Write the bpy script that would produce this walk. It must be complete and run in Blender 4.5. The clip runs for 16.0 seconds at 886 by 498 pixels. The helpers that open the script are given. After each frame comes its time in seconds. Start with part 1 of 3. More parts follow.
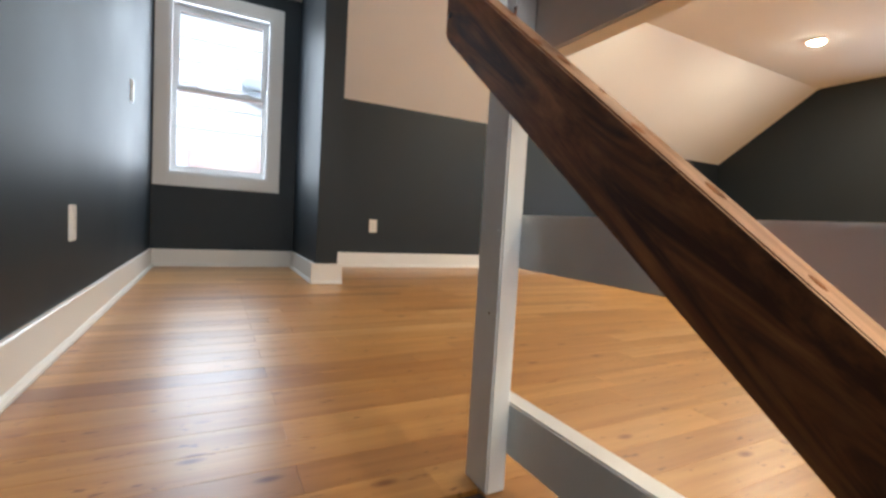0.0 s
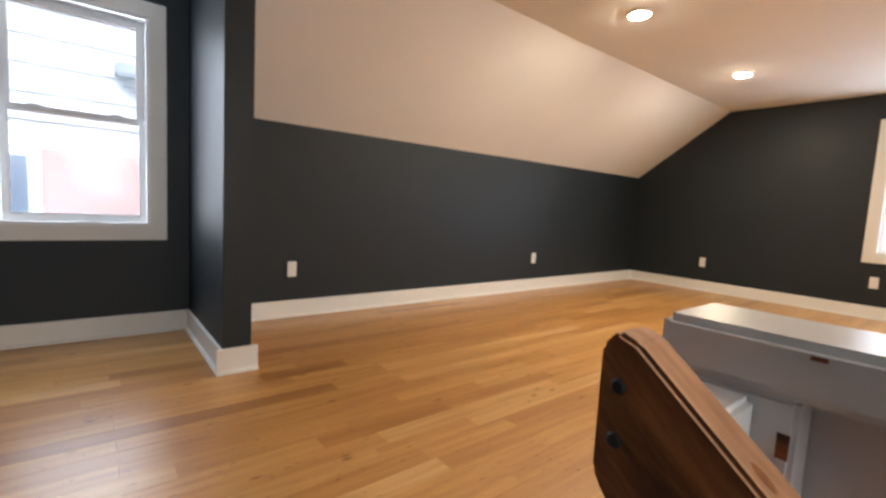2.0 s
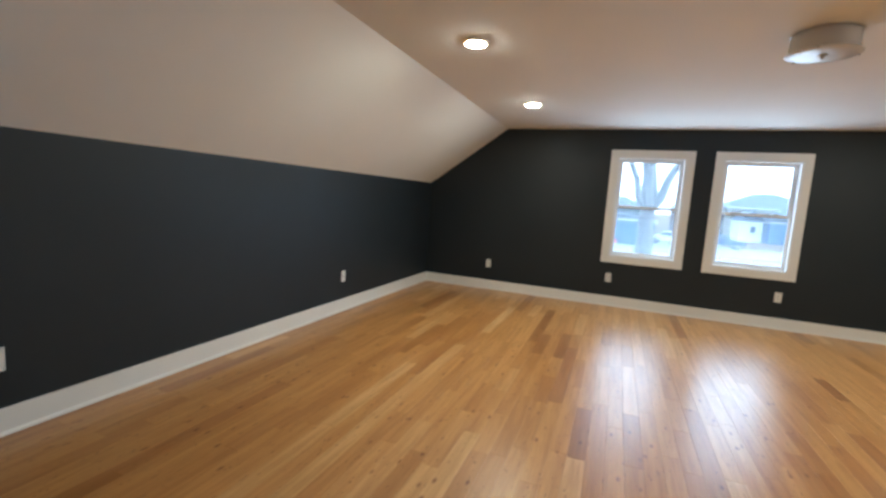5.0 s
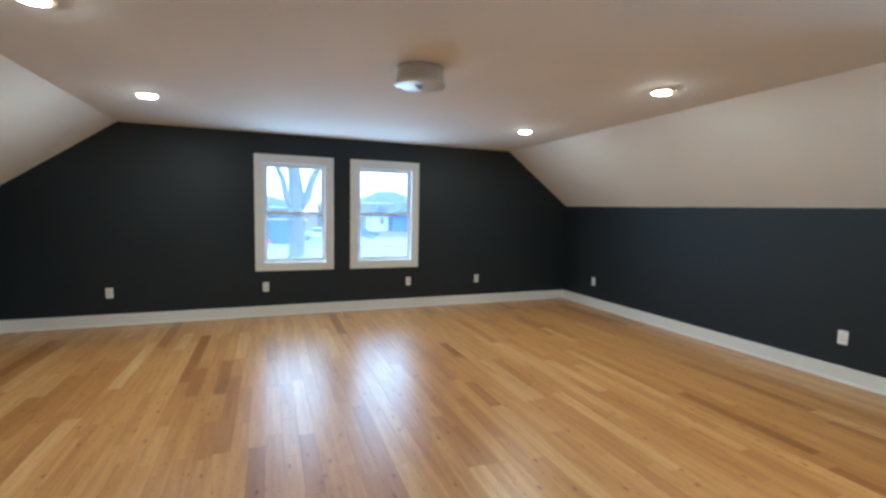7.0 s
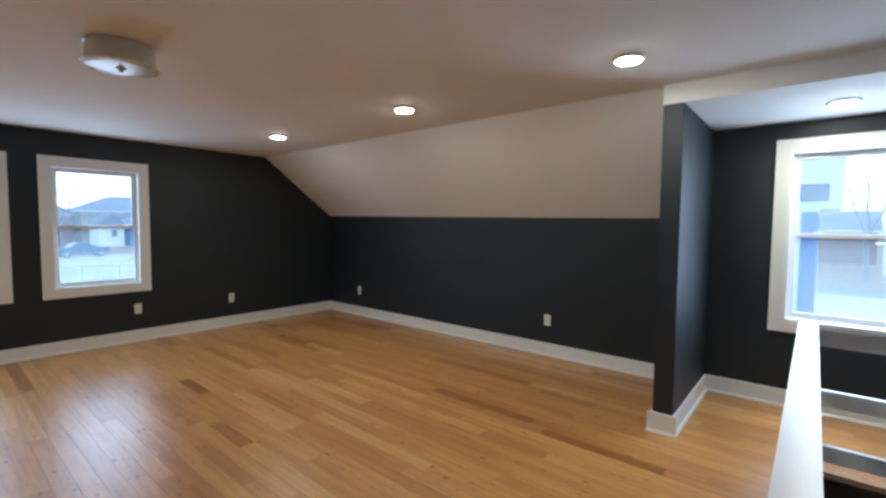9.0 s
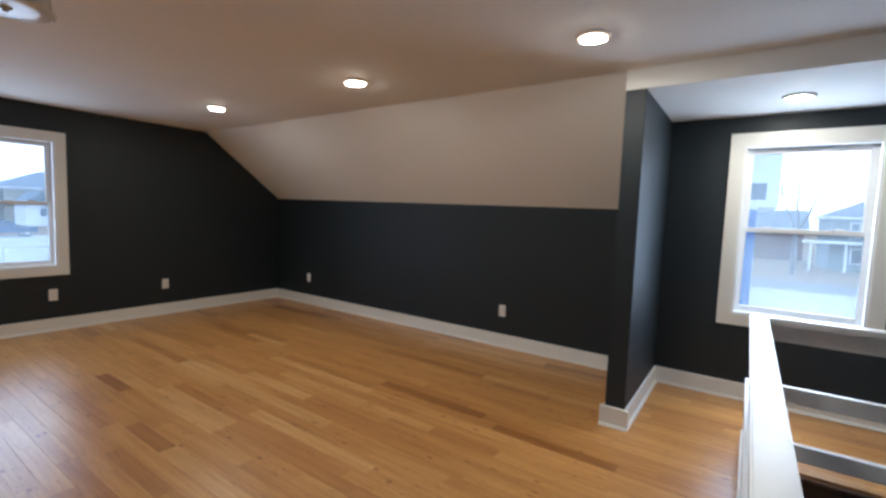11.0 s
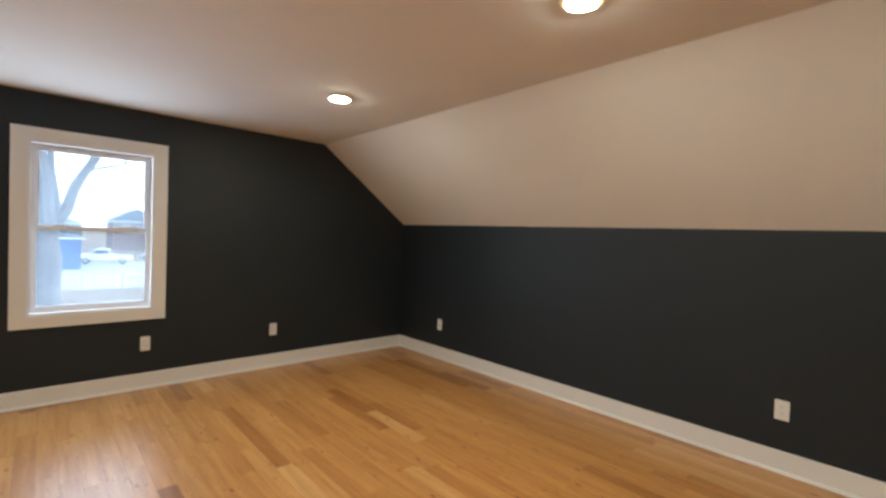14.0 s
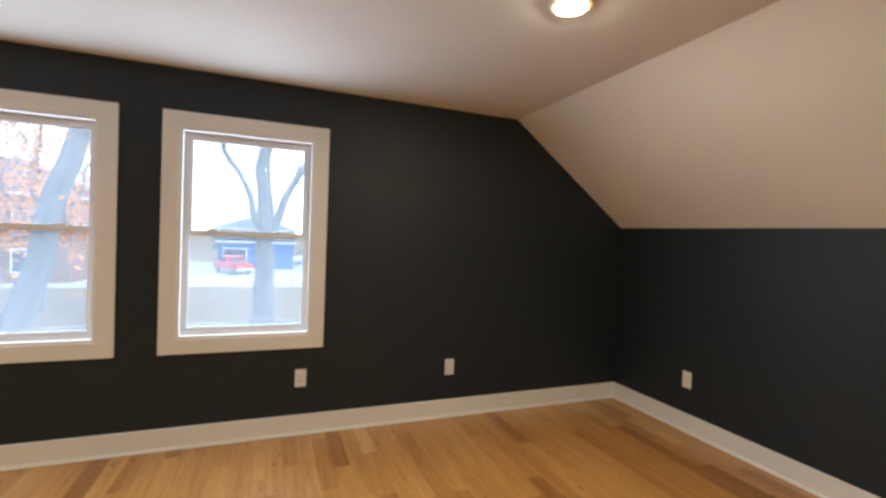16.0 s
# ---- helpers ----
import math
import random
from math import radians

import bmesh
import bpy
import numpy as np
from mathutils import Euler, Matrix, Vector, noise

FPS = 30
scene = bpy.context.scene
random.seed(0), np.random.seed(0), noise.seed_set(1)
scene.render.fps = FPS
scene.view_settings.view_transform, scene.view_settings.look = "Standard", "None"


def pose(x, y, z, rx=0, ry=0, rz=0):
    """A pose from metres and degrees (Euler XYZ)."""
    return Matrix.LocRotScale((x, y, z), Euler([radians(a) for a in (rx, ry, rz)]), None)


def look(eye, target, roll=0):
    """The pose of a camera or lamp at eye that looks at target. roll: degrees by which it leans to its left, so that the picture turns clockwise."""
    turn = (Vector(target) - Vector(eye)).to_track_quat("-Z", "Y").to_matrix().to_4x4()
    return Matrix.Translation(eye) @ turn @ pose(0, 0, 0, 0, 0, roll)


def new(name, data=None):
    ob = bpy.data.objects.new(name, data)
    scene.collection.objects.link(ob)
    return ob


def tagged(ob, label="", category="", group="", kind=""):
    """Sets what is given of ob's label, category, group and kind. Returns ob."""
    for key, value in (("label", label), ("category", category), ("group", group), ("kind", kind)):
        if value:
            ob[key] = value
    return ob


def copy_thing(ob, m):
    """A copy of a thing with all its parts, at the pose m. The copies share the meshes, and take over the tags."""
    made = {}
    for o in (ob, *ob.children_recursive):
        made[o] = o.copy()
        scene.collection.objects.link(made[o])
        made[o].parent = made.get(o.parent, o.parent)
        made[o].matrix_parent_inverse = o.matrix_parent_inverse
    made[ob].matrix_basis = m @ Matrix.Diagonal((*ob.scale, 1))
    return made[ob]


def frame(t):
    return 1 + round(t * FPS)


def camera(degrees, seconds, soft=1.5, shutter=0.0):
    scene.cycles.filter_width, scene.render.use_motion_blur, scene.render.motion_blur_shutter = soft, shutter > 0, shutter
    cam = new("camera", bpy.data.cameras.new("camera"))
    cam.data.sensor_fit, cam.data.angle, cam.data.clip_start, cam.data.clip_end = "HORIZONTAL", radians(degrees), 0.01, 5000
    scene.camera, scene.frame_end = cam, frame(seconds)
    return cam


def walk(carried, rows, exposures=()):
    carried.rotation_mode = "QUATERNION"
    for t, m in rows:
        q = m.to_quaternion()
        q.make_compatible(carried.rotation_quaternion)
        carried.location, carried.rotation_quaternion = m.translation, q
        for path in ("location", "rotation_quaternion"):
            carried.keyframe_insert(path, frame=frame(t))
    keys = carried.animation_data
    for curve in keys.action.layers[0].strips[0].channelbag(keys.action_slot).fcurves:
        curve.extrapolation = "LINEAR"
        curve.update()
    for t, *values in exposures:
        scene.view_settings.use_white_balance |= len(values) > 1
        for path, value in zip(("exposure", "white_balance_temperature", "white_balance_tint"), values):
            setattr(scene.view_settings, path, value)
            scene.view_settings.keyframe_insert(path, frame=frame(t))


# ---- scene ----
cam = camera(90.0, 16.0, soft=2.8)
PATH = [
    (0, (0.621, 0.256, 0.447), (1.546, 2.026, 0.327), 3.3),
    (0.5, (0.665, 0.416, 0.591), (1.677, 2.135, 0.452), 3.3),
    (1, (0.634, 0.501, 0.667), (1.763, 2.148, 0.552), 3.1),
    (1.5, (0.632, 0.647, 0.814), (1.849, 2.224, 0.643), 3.1),
    (2, (0.701, 0.775, 0.915), (1.947, 2.327, 0.726), 3.1),
    (2.5, (0.725, 0.837, 1.048), (2.005, 2.358, 0.828), 3.4),
    (3, (0.713, 0.991, 1.105), (2.068, 2.446, 0.889), 3.5),
    (3.2, (0.717, 1.046, 1.154), (2.102, 2.472, 0.927), 3.6),
    (5.3, (0.85, 1.496, 1.339), (2.762, 2.03, 1.095), 3.3),
    (5.5, (0.918, 1.462, 1.378), (2.86, 1.864, 1.121), 2.9),
    (6, (1.027, 1.49, 1.355), (3.012, 1.497, 1.115), 2.2),
    (6.5, (1.083, 1.512, 1.337), (3.035, 1.13, 1.135), 1.7),
    (7, (1.029, 1.473, 1.36), (2.884, 0.744, 1.194), 1.1),
    (7.5, (0.945, 1.465, 1.408), (2.656, 0.439, 1.262), 0.5),
    (8, (1.018, 1.316, 1.386), (2.585, 0.077, 1.269), 0.3),
    (8.5, (1.038, 1.247, 1.369), (2.466, -0.149, 1.266), 0.3),
    (9, (1.062, 1.267, 1.384), (2.346, -0.263, 1.27), 0.5),
    (9.2, (1.04, 1.217, 1.373), (2.291, -0.339, 1.251), 0.4),
    (11.3, (1.213, 1.039, 1.351), (2.341, -0.605, 1.195), 2.2),
    (11.5, (1.298, 0.999, 1.335), (2.443, -0.634, 1.197), 2.3),
    (12, (1.571, 0.97, 1.346), (2.741, -0.649, 1.242), 2.4),
    (12.5, (1.845, 0.794, 1.325), (3.089, -0.771, 1.259), 2.3),
    (13, (2.089, 0.646, 1.334), (3.399, -0.864, 1.284), 2.1),
    (13.5, (2.295, 0.537, 1.354), (3.671, -0.913, 1.3), 1.9),
    (14, (2.635, 0.307, 1.335), (4.113, -1.04, 1.288), 2.0),
    (14.5, (2.976, 0.158, 1.304), (4.544, -1.083, 1.268), 2.0),
    (15, (3.3, 0.027, 1.333), (4.966, -1.078, 1.28), 2.2),
    (15.5, (3.63, -0.09, 1.334), (5.4, -1.019, 1.281), 2.0),
    (16, (3.946, -0.135, 1.335), (5.807, -0.865, 1.289), 2.2),
]
EXPOSURES = [(0.0, 3.18, 6000, 8), (1.0, 3.28, 5950, 9), (2.5, 2.80, 6200, 12), (5.5, 2.42, 4950, 0), (7.0, 2.34, 4620, -2), (9.0, 1.84, 5000, 5), (12.0, 1.74, 5480, 11),
             (13.0, 1.96, 6000, 14), (14.0, 2.28, 5700, 7), (16.0, 2.34, 5950, 9)]
walk(cam, [(t, look(eye, target, roll)) for t, eye, target, roll in PATH], EXPOSURES)


# ---- world and large lights ----
world = bpy.data.worlds.new("sky")
scene.world = world
world.use_nodes = True
wn = world.node_tree
wn.nodes.clear()
w_out = wn.nodes.new("ShaderNodeOutputWorld")
w_bg = wn.nodes.new("ShaderNodeBackground")
w_sky = wn.nodes.new("ShaderNodeTexSky")
w_sky.sky_type, w_sky.sun_disc = "NISHITA", False
w_sky.sun_elevation, w_sky.sun_rotation = radians(32), radians(180)
w_sky.air_density, w_sky.dust_density, w_sky.ozone_density = 1.0, 6.0, 1.0
w_mix = wn.nodes.new("ShaderNodeMix")
w_mix.data_type = "RGBA"
w_mix.inputs[0].default_value = 0.55
w_mix.inputs[7].default_value = (25.0, 28.5, 33.5, 1)
wn.links.new(w_sky.outputs[0], w_mix.inputs[6])
wn.links.new(w_mix.outputs[2], w_bg.inputs[0])
w_bg.inputs[1].default_value = 0.05
wn.links.new(w_bg.outputs[0], w_out.inputs[0])
sun = new("sun", bpy.data.lights.new("sun", "SUN"))
sun.data.energy, sun.data.angle, sun.data.color = 0.5, radians(12), (1.0, 0.95, 0.88)
sun.matrix_world = look((0, -8, 20), (3, 0, 0))
LAMP = 74.0       # radiance of the ceiling disks
LAMP_COLOUR = (1.0, 0.835, 0.58)


# the sky's light in each window opening
def window_daylight(at, into, power, wide=0.78, tall=1.26):
    d = bpy.data.lights.new("window_daylight", "AREA")
    d.shape, d.size, d.size_y = "RECTANGLE", wide, tall
    d.energy, d.color = power, (0.86, 0.94, 1.0)
    new("window_daylight", d).matrix_world = look(at, Vector(at) + Vector(into))


window_daylight((7.012, 1.161, 1.306), (-1, 0, 0), 2.15)
window_daylight((7.012, -0.011, 1.306), (-1, 0, 0), 2.15)
window_daylight((0.6585, 4.152, 1.3285), (0, -1, 0), 1.9, 0.70)
window_daylight((0.8395, -3.012, 1.31), (0, 1, 0), 4.6)


# ---- materials ----
def nodes_of(name):
    m = bpy.data.materials.new(name)
    m.use_nodes = True
    nt = m.node_tree
    return m, nt, nt.nodes["Principled BSDF"]


def add(nt, kind, **inputs):
    n = nt.nodes.new(kind)
    for k, v in inputs.items():
        n.inputs[k.replace("_", " ")].default_value = v
    return n


def coords(nt, scale=(1, 1, 1)):
    tc = nt.nodes.new("ShaderNodeTexCoord")
    mp = nt.nodes.new("ShaderNodeMapping")
    mp.inputs["Scale"].default_value = scale
    nt.links.new(tc.outputs["Object"], mp.inputs[0])
    return mp.outputs[0]


def ramp(nt, fac, stops):
    r = nt.nodes.new("ShaderNodeValToRGB")
    els = r.color_ramp.elements
    while len(els) < len(stops):
        els.new(0.5)
    for e, (p, c) in zip(els, stops):
        e.position, e.color = p, (*c, 1)
    nt.links.new(fac, r.inputs[0])
    return r.outputs[0]


def relief(nt, bsdf, height, strength, distance):
    b = add(nt, "ShaderNodeBump", Strength=strength, Distance=distance)
    nt.links.new(height, b.inputs["Height"])
    nt.links.new(b.outputs[0], bsdf.inputs["Normal"])


def painted(name, colour, rough, grain=260.0, vary=0.06, bump=0.12, blotch=1.3, gloss=0.5):
    """Rolled wall or trim paint: orange-peel relief and slow unevenness."""
    m, nt, b = nodes_of(name)
    v = coords(nt)
    big = add(nt, "ShaderNodeTexNoise", Scale=blotch, Detail=4.0)
    fine = add(nt, "ShaderNodeTexNoise", Scale=grain, Detail=2.0)
    nt.links.new(v, big.inputs["Vector"])
    nt.links.new(v, fine.inputs["Vector"])
    lo, hi = [tuple(c * k for c in colour) for k in (1 - vary, 1 + vary)]
    nt.links.new(ramp(nt, big.outputs[0], [(0.3, lo), (0.7, hi)]), b.inputs["Base Color"])
    rr = ramp(nt, big.outputs[0], [(0.3, (rough - 0.05,) * 3), (0.7, (rough + 0.05,) * 3)])
    nt.links.new(rr, b.inputs["Roughness"])
    b.inputs["Specular IOR Level"].default_value = gloss
    relief(nt, b, fine.outputs[0], bump, 0.002)
    return m


def glassy(name):
    """Clear pane with a thin film of dust that scatters some daylight."""
    m, nt, b = nodes_of(name)
    b.inputs["Base Color"].default_value = (0.92, 0.94, 0.95, 1)
    b.inputs["Roughness"].default_value = 0.0
    b.inputs["IOR"].default_value = 1.2
    b.inputs["Transmission Weight"].default_value = 1.0
    film = nt.nodes.new("ShaderNodeBsdfTranslucent")
    film.inputs[0].default_value = (0.82, 0.94, 1.0, 1)
    smear = add(nt, "ShaderNodeTexNoise", Scale=2.2, Detail=5.0)
    nt.links.new(coords(nt), smear.inputs["Vector"])
    mix = nt.nodes.new("ShaderNodeMixShader")
    nt.links.new(ramp(nt, smear.outputs[0], [(0.3, (0.105,) * 3), (0.7, (0.138,) * 3)]), mix.inputs[0])
    nt.links.new(b.outputs[0], mix.inputs[1])
    nt.links.new(film.outputs[0], mix.inputs[2])
    nt.links.new(mix.outputs[0], nt.nodes["Material Output"].inputs[0])
    return m


def plain(name, colour, rough=0.5, metal=0.0):
    m, nt, b = nodes_of(name)
    b.inputs["Base Color"].default_value = (*colour, 1)
    b.inputs["Roughness"].default_value = rough
    b.inputs["Metallic"].default_value = metal
    return m


def glowing(name, colour, strength):
    m, nt, b = nodes_of(name)
    b.inputs["Base Color"].default_value = (0.9, 0.88, 0.84, 1)
    b.inputs["Roughness"].default_value = 0.4
    b.inputs["Emission Color"].default_value = (*colour, 1)
    b.inputs["Emission Strength"].default_value = strength
    return m


def plank_wood(name):
    """Satin strand-bamboo planks: each one its own tone, with streaks and dark flecks along its length."""
    m, nt, b = nodes_of(name)
    info = nt.nodes.new("ShaderNodeObjectInfo")
    isl = nt.nodes.new("ShaderNodeNewGeometry")
    both = nt.nodes.new("ShaderNodeMath")
    both.operation = "ADD"
    nt.links.new(info.outputs["Random"], both.inputs[0])
    nt.links.new(isl.outputs["Random Per Island"], both.inputs[1])
    wrap = nt.nodes.new("ShaderNodeMath")
    wrap.operation = "FRACT"
    nt.links.new(both.outputs[0], wrap.inputs[0])
    tone = ramp(nt, wrap.outputs[0], [(0.0, (0.32, 0.138, 0.034)), (0.07, (0.43, 0.202, 0.056)), (0.20, (0.50, 0.250, 0.072)),
                                      (0.55, (0.54, 0.280, 0.083)), (0.85, (0.58, 0.310, 0.098)), (1.0, (0.66, 0.400, 0.158))])
    geo = nt.nodes.new("ShaderNodeNewGeometry")
    off = nt.nodes.new("ShaderNodeVectorMath")
    off.operation = "ADD"
    scl = nt.nodes.new("ShaderNodeVectorMath")
    scl.operation = "SCALE"
    scl.inputs[0].default_value = (3.1, 7.7, 1.0)
    nt.links.new(wrap.outputs[0], scl.inputs["Scale"])
    nt.links.new(geo.outputs["Position"], off.inputs[0])
    nt.links.new(scl.outputs[0], off.inputs[1])
    mp = nt.nodes.new("ShaderNodeMapping")
    mp.inputs["Scale"].default_value = (1.8, 26.0, 1.0)
    nt.links.new(off.outputs[0], mp.inputs[0])
    streak = add(nt, "ShaderNodeTexNoise", Scale=1.0, Detail=6.0, Roughness=0.65)
    nt.links.new(mp.outputs[0], streak.inputs["Vector"])
    mp2 = nt.nodes.new("ShaderNodeMapping")
    mp2.inputs["Scale"].default_value = (26.0, 70.0, 1.0)
    nt.links.new(off.outputs[0], mp2.inputs[0])
    fleck = add(nt, "ShaderNodeTexNoise", Scale=1.0, Detail=2.0)
    nt.links.new(mp2.outputs[0], fleck.inputs["Vector"])
    spot = add(nt, "ShaderNodeTexVoronoi", Scale=1.0)
    mp3 = nt.nodes.new("ShaderNodeMapping")
    mp3.inputs["Scale"].default_value = (7.0, 16.0, 0.0)
    nt.links.new(off.outputs[0], mp3.inputs[0])
    nt.links.new(mp3.outputs[0], spot.inputs["Vector"])
    bare = nt.nodes.new("ShaderNodeMix")
    bare.data_type = "RGBA"
    bare.inputs[7].default_value = (1, 1, 1, 1)
    apart = nt.nodes.new("ShaderNodeSeparateColor")
    nt.links.new(spot.outputs["Color"], apart.inputs[0])
    nt.links.new(ramp(nt, apart.outputs[0], [(0.30, (0, 0, 0)), (0.46, (1, 1, 1))]), bare.inputs[0])
    nt.links.new(ramp(nt, spot.outputs["Distance"], [(0.06, (0.42, 0.27, 0.17)), (0.20, (1, 1, 1))]), bare.inputs[6])
    s_col = ramp(nt, streak.outputs[0], [(0.3, (0.76, 0.67, 0.54)), (0.62, (1.06, 1.06, 1.06))])
    f_col = ramp(nt, fleck.outputs[0], [(0.26, (0.42, 0.32, 0.26)), (0.34, (1, 1, 1))])
    mul = nt.nodes.new("ShaderNodeMix")
    mul.data_type, mul.blend_type = "RGBA", "MULTIPLY"
    mul.inputs[0].default_value = 1.0
    nt.links.new(tone, mul.inputs[6])
    nt.links.new(s_col, mul.inputs[7])
    mul2 = nt.nodes.new("ShaderNodeMix")
    mul2.data_type, mul2.blend_type = "RGBA", "MULTIPLY"
    mul2.inputs[0].default_value = 0.9
    nt.links.new(mul.outputs[2], mul2.inputs[6])
    nt.links.new(f_col, mul2.inputs[7])
    mul3 = nt.nodes.new("ShaderNodeMix")
    mul3.data_type, mul3.blend_type = "RGBA", "MULTIPLY"
    mul3.inputs[0].default_value = 1.0
    nt.links.new(mul2.outputs[2], mul3.inputs[6])
    nt.links.new(bare.outputs[2], mul3.inputs[7])
    nt.links.new(mul3.outputs[2], b.inputs["Base Color"])
    smear = add(nt, "ShaderNodeTexNoise", Scale=1.7, Detail=5.0)
    nt.links.new(geo.outputs["Position"], smear.inputs["Vector"])
    nt.links.new(ramp(nt, smear.outputs[0], [(0.3, (0.31,) * 3), (0.7, (0.38,) * 3)]), b.inputs["Roughness"])
    b.inputs["Specular IOR Level"].default_value = 0.45
    b.inputs["Coat Weight"].default_value = 0.4
    b.inputs["Coat Roughness"].default_value = 0.32
    relief(nt, b, streak.outputs[0], 0.06, 0.002)
    return m


def timber(name, dark, light, axis_scale, rough=0.55):
    """Stained board with long grain and scattered knots."""
    m, nt, b = nodes_of(name)
    v = coords(nt, axis_scale)
    grain = add(nt, "ShaderNodeTexNoise", Scale=1.0, Detail=7.0, Roughness=0.66, Distortion=1.4)
    nt.links.new(v, grain.inputs["Vector"])
    knot = add(nt, "ShaderNodeTexVoronoi", Scale=7.0)
    nt.links.new(coords(nt, (1, 1, 1)), knot.inputs["Vector"])
    k = ramp(nt, knot.outputs["Distance"], [(0.09, (0.3, 0.25, 0.22)), (0.25, (1, 1, 1))])
    mul = nt.nodes.new("ShaderNodeMix")
    mul.data_type, mul.blend_type = "RGBA", "MULTIPLY"
    mul.inputs[0].default_value = 0.8
    nt.links.new(ramp(nt, grain.outputs[0], [(0.38, dark), (0.62, light)]), mul.inputs[6])
    nt.links.new(k, mul.inputs[7])
    worn = add(nt, "ShaderNodeTexNoise", Scale=9.0, Detail=5.0, Roughness=0.7)
    nt.links.new(coords(nt, (1, 0.35, 1)), worn.inputs["Vector"])
    mul2 = nt.nodes.new("ShaderNodeMix")
    mul2.data_type, mul2.blend_type = "RGBA", "MULTIPLY"
    mul2.inputs[0].default_value = 1.0
    nt.links.new(mul.outputs[2], mul2.inputs[6])
    nt.links.new(ramp(nt, worn.outputs[0], [(0.34, (0.55, 0.45, 0.4)), (0.64, (1.22, 1.18, 1.12))]), mul2.inputs[7])
    nt.links.new(mul2.outputs[2], b.inputs["Base Color"])
    nt.links.new(ramp(nt, worn.outputs[0], [(0.3, (rough + 0.1,) * 3), (0.7, (rough - 0.15,) * 3)]), b.inputs["Roughness"])
    relief(nt, b, grain.outputs[0], 0.1, 0.002)
    return m


WALL = painted("dark slate wall paint", (0.0142, 0.0205, 0.0265), 0.52, vary=0.08, gloss=0.40)
CEIL = painted("warm white ceiling paint", (0.88, 0.875, 0.85), 0.8, grain=180, vary=0.02)
TRIM = painted("white trim paint", (0.78, 0.77, 0.74), 0.34, grain=120, vary=0.02, bump=0.04)
RAILP = painted("brushed white rail paint", (0.82, 0.83, 0.83), 0.32, grain=70, vary=0.05, bump=0.1, blotch=9)
VINYL = plain("white window vinyl", (0.8, 0.81, 0.82), 0.35)
PLATE = plain("white plate plastic", (0.8, 0.79, 0.76), 0.3)
SLOT = plain("dark slot", (0.03, 0.03, 0.03), 0.6)
GLASS = glassy("window glass")
PLANK = plank_wood("strand bamboo")
SUB = plain("subfloor", (0.16, 0.09, 0.045), 0.8)
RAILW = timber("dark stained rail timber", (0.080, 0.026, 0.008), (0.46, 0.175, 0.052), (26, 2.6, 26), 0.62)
RAILT = timber("worn and lamplit rail timber", (0.46, 0.26, 0.15), (0.74, 0.47, 0.30), (22, 1.2, 22), 0.5)
NOSE = timber("dark stair nosing", (0.03, 0.014, 0.008), (0.10, 0.05, 0.026), (2.4, 30, 30))
GLOW = glowing("lit lamp lens", LAMP_COLOUR, LAMP * 1.2)
RIM = glowing("amber lens rim", (1.0, 0.50, 0.12), 0.22)
METAL = plain("brushed nickel", (0.55, 0.53, 0.5), 0.3, 1.0)
SHADE = plain("grey acrylic shade", (0.62, 0.60, 0.57), 0.12)
DIFF = plain("frosted diffuser", (0.74, 0.75, 0.76), 0.3)
DIFF.node_tree.nodes["Principled BSDF"].inputs["Coat Weight"].default_value = 0.25
DIFF.node_tree.nodes["Principled BSDF"].inputs["Coat Roughness"].default_value = 0.2


# ---- mesh helpers ----
def mesh_from(name, bm, mat):
    me = bpy.data.meshes.new(name)
    bmesh.ops.recalc_face_normals(bm, faces=bm.faces)
    bm.to_mesh(me)
    bm.free()
    me.materials.append(mat)
    return me


def part(name, bm, mat, parent=None, label="", smooth=False):
    """One mesh object, under its thing or part if one is given."""
    me = mesh_from(name, bm, mat)
    if smooth:
        me.polygons.foreach_set("use_smooth", [True] * len(me.polygons))
    ob = new(name, me)
    if parent is not None:
        ob.parent = parent
    if label:
        tagged(ob, label)
    return ob


def box(bm, lo, hi, bevel=0.0):
    vs = bmesh.ops.create_cube(bm, size=1.0)["verts"]
    lo, hi = Vector(lo), Vector(hi)
    mid, size = (lo + hi) / 2, hi - lo
    for v in vs:
        v.co = Vector((v.co.x * size.x, v.co.y * size.y, v.co.z * size.z)) + mid
    if bevel:
        es = list({e for v in vs for e in v.link_edges})
        bmesh.ops.bevel(bm, geom=es, offset=bevel, segments=2, affect="EDGES")
    return bm


def boxed(lo, hi, bevel=0.0):
    return box(bmesh.new(), lo, hi, bevel)


def lathe(profile, seg=40, centre=(0, 0, 0)):
    """A turned shape from (radius, z) pairs."""
    bm = bmesh.new()
    rings = []
    for r, z in profile:
        if r < 1e-6:
            rings.append([bm.verts.new((centre[0], centre[1], centre[2] + z))])
        else:
            rings.append([bm.verts.new((centre[0] + r * math.cos(2 * math.pi * i / seg), centre[1] + r * math.sin(2 * math.pi * i / seg), centre[2] + z)) for i in range(seg)])
    for a, b in zip(rings, rings[1:]):
        for i in range(seg):
            j = (i + 1) % seg
            if len(a) == 1 and len(b) == 1:
                continue
            if len(a) == 1:
                bm.faces.new((a[0], b[i], b[j]))
            elif len(b) == 1:
                bm.faces.new((a[i], a[j], b[0]))
            else:
                bm.faces.new((a[i], a[j], b[j], b[i]))
    return bm


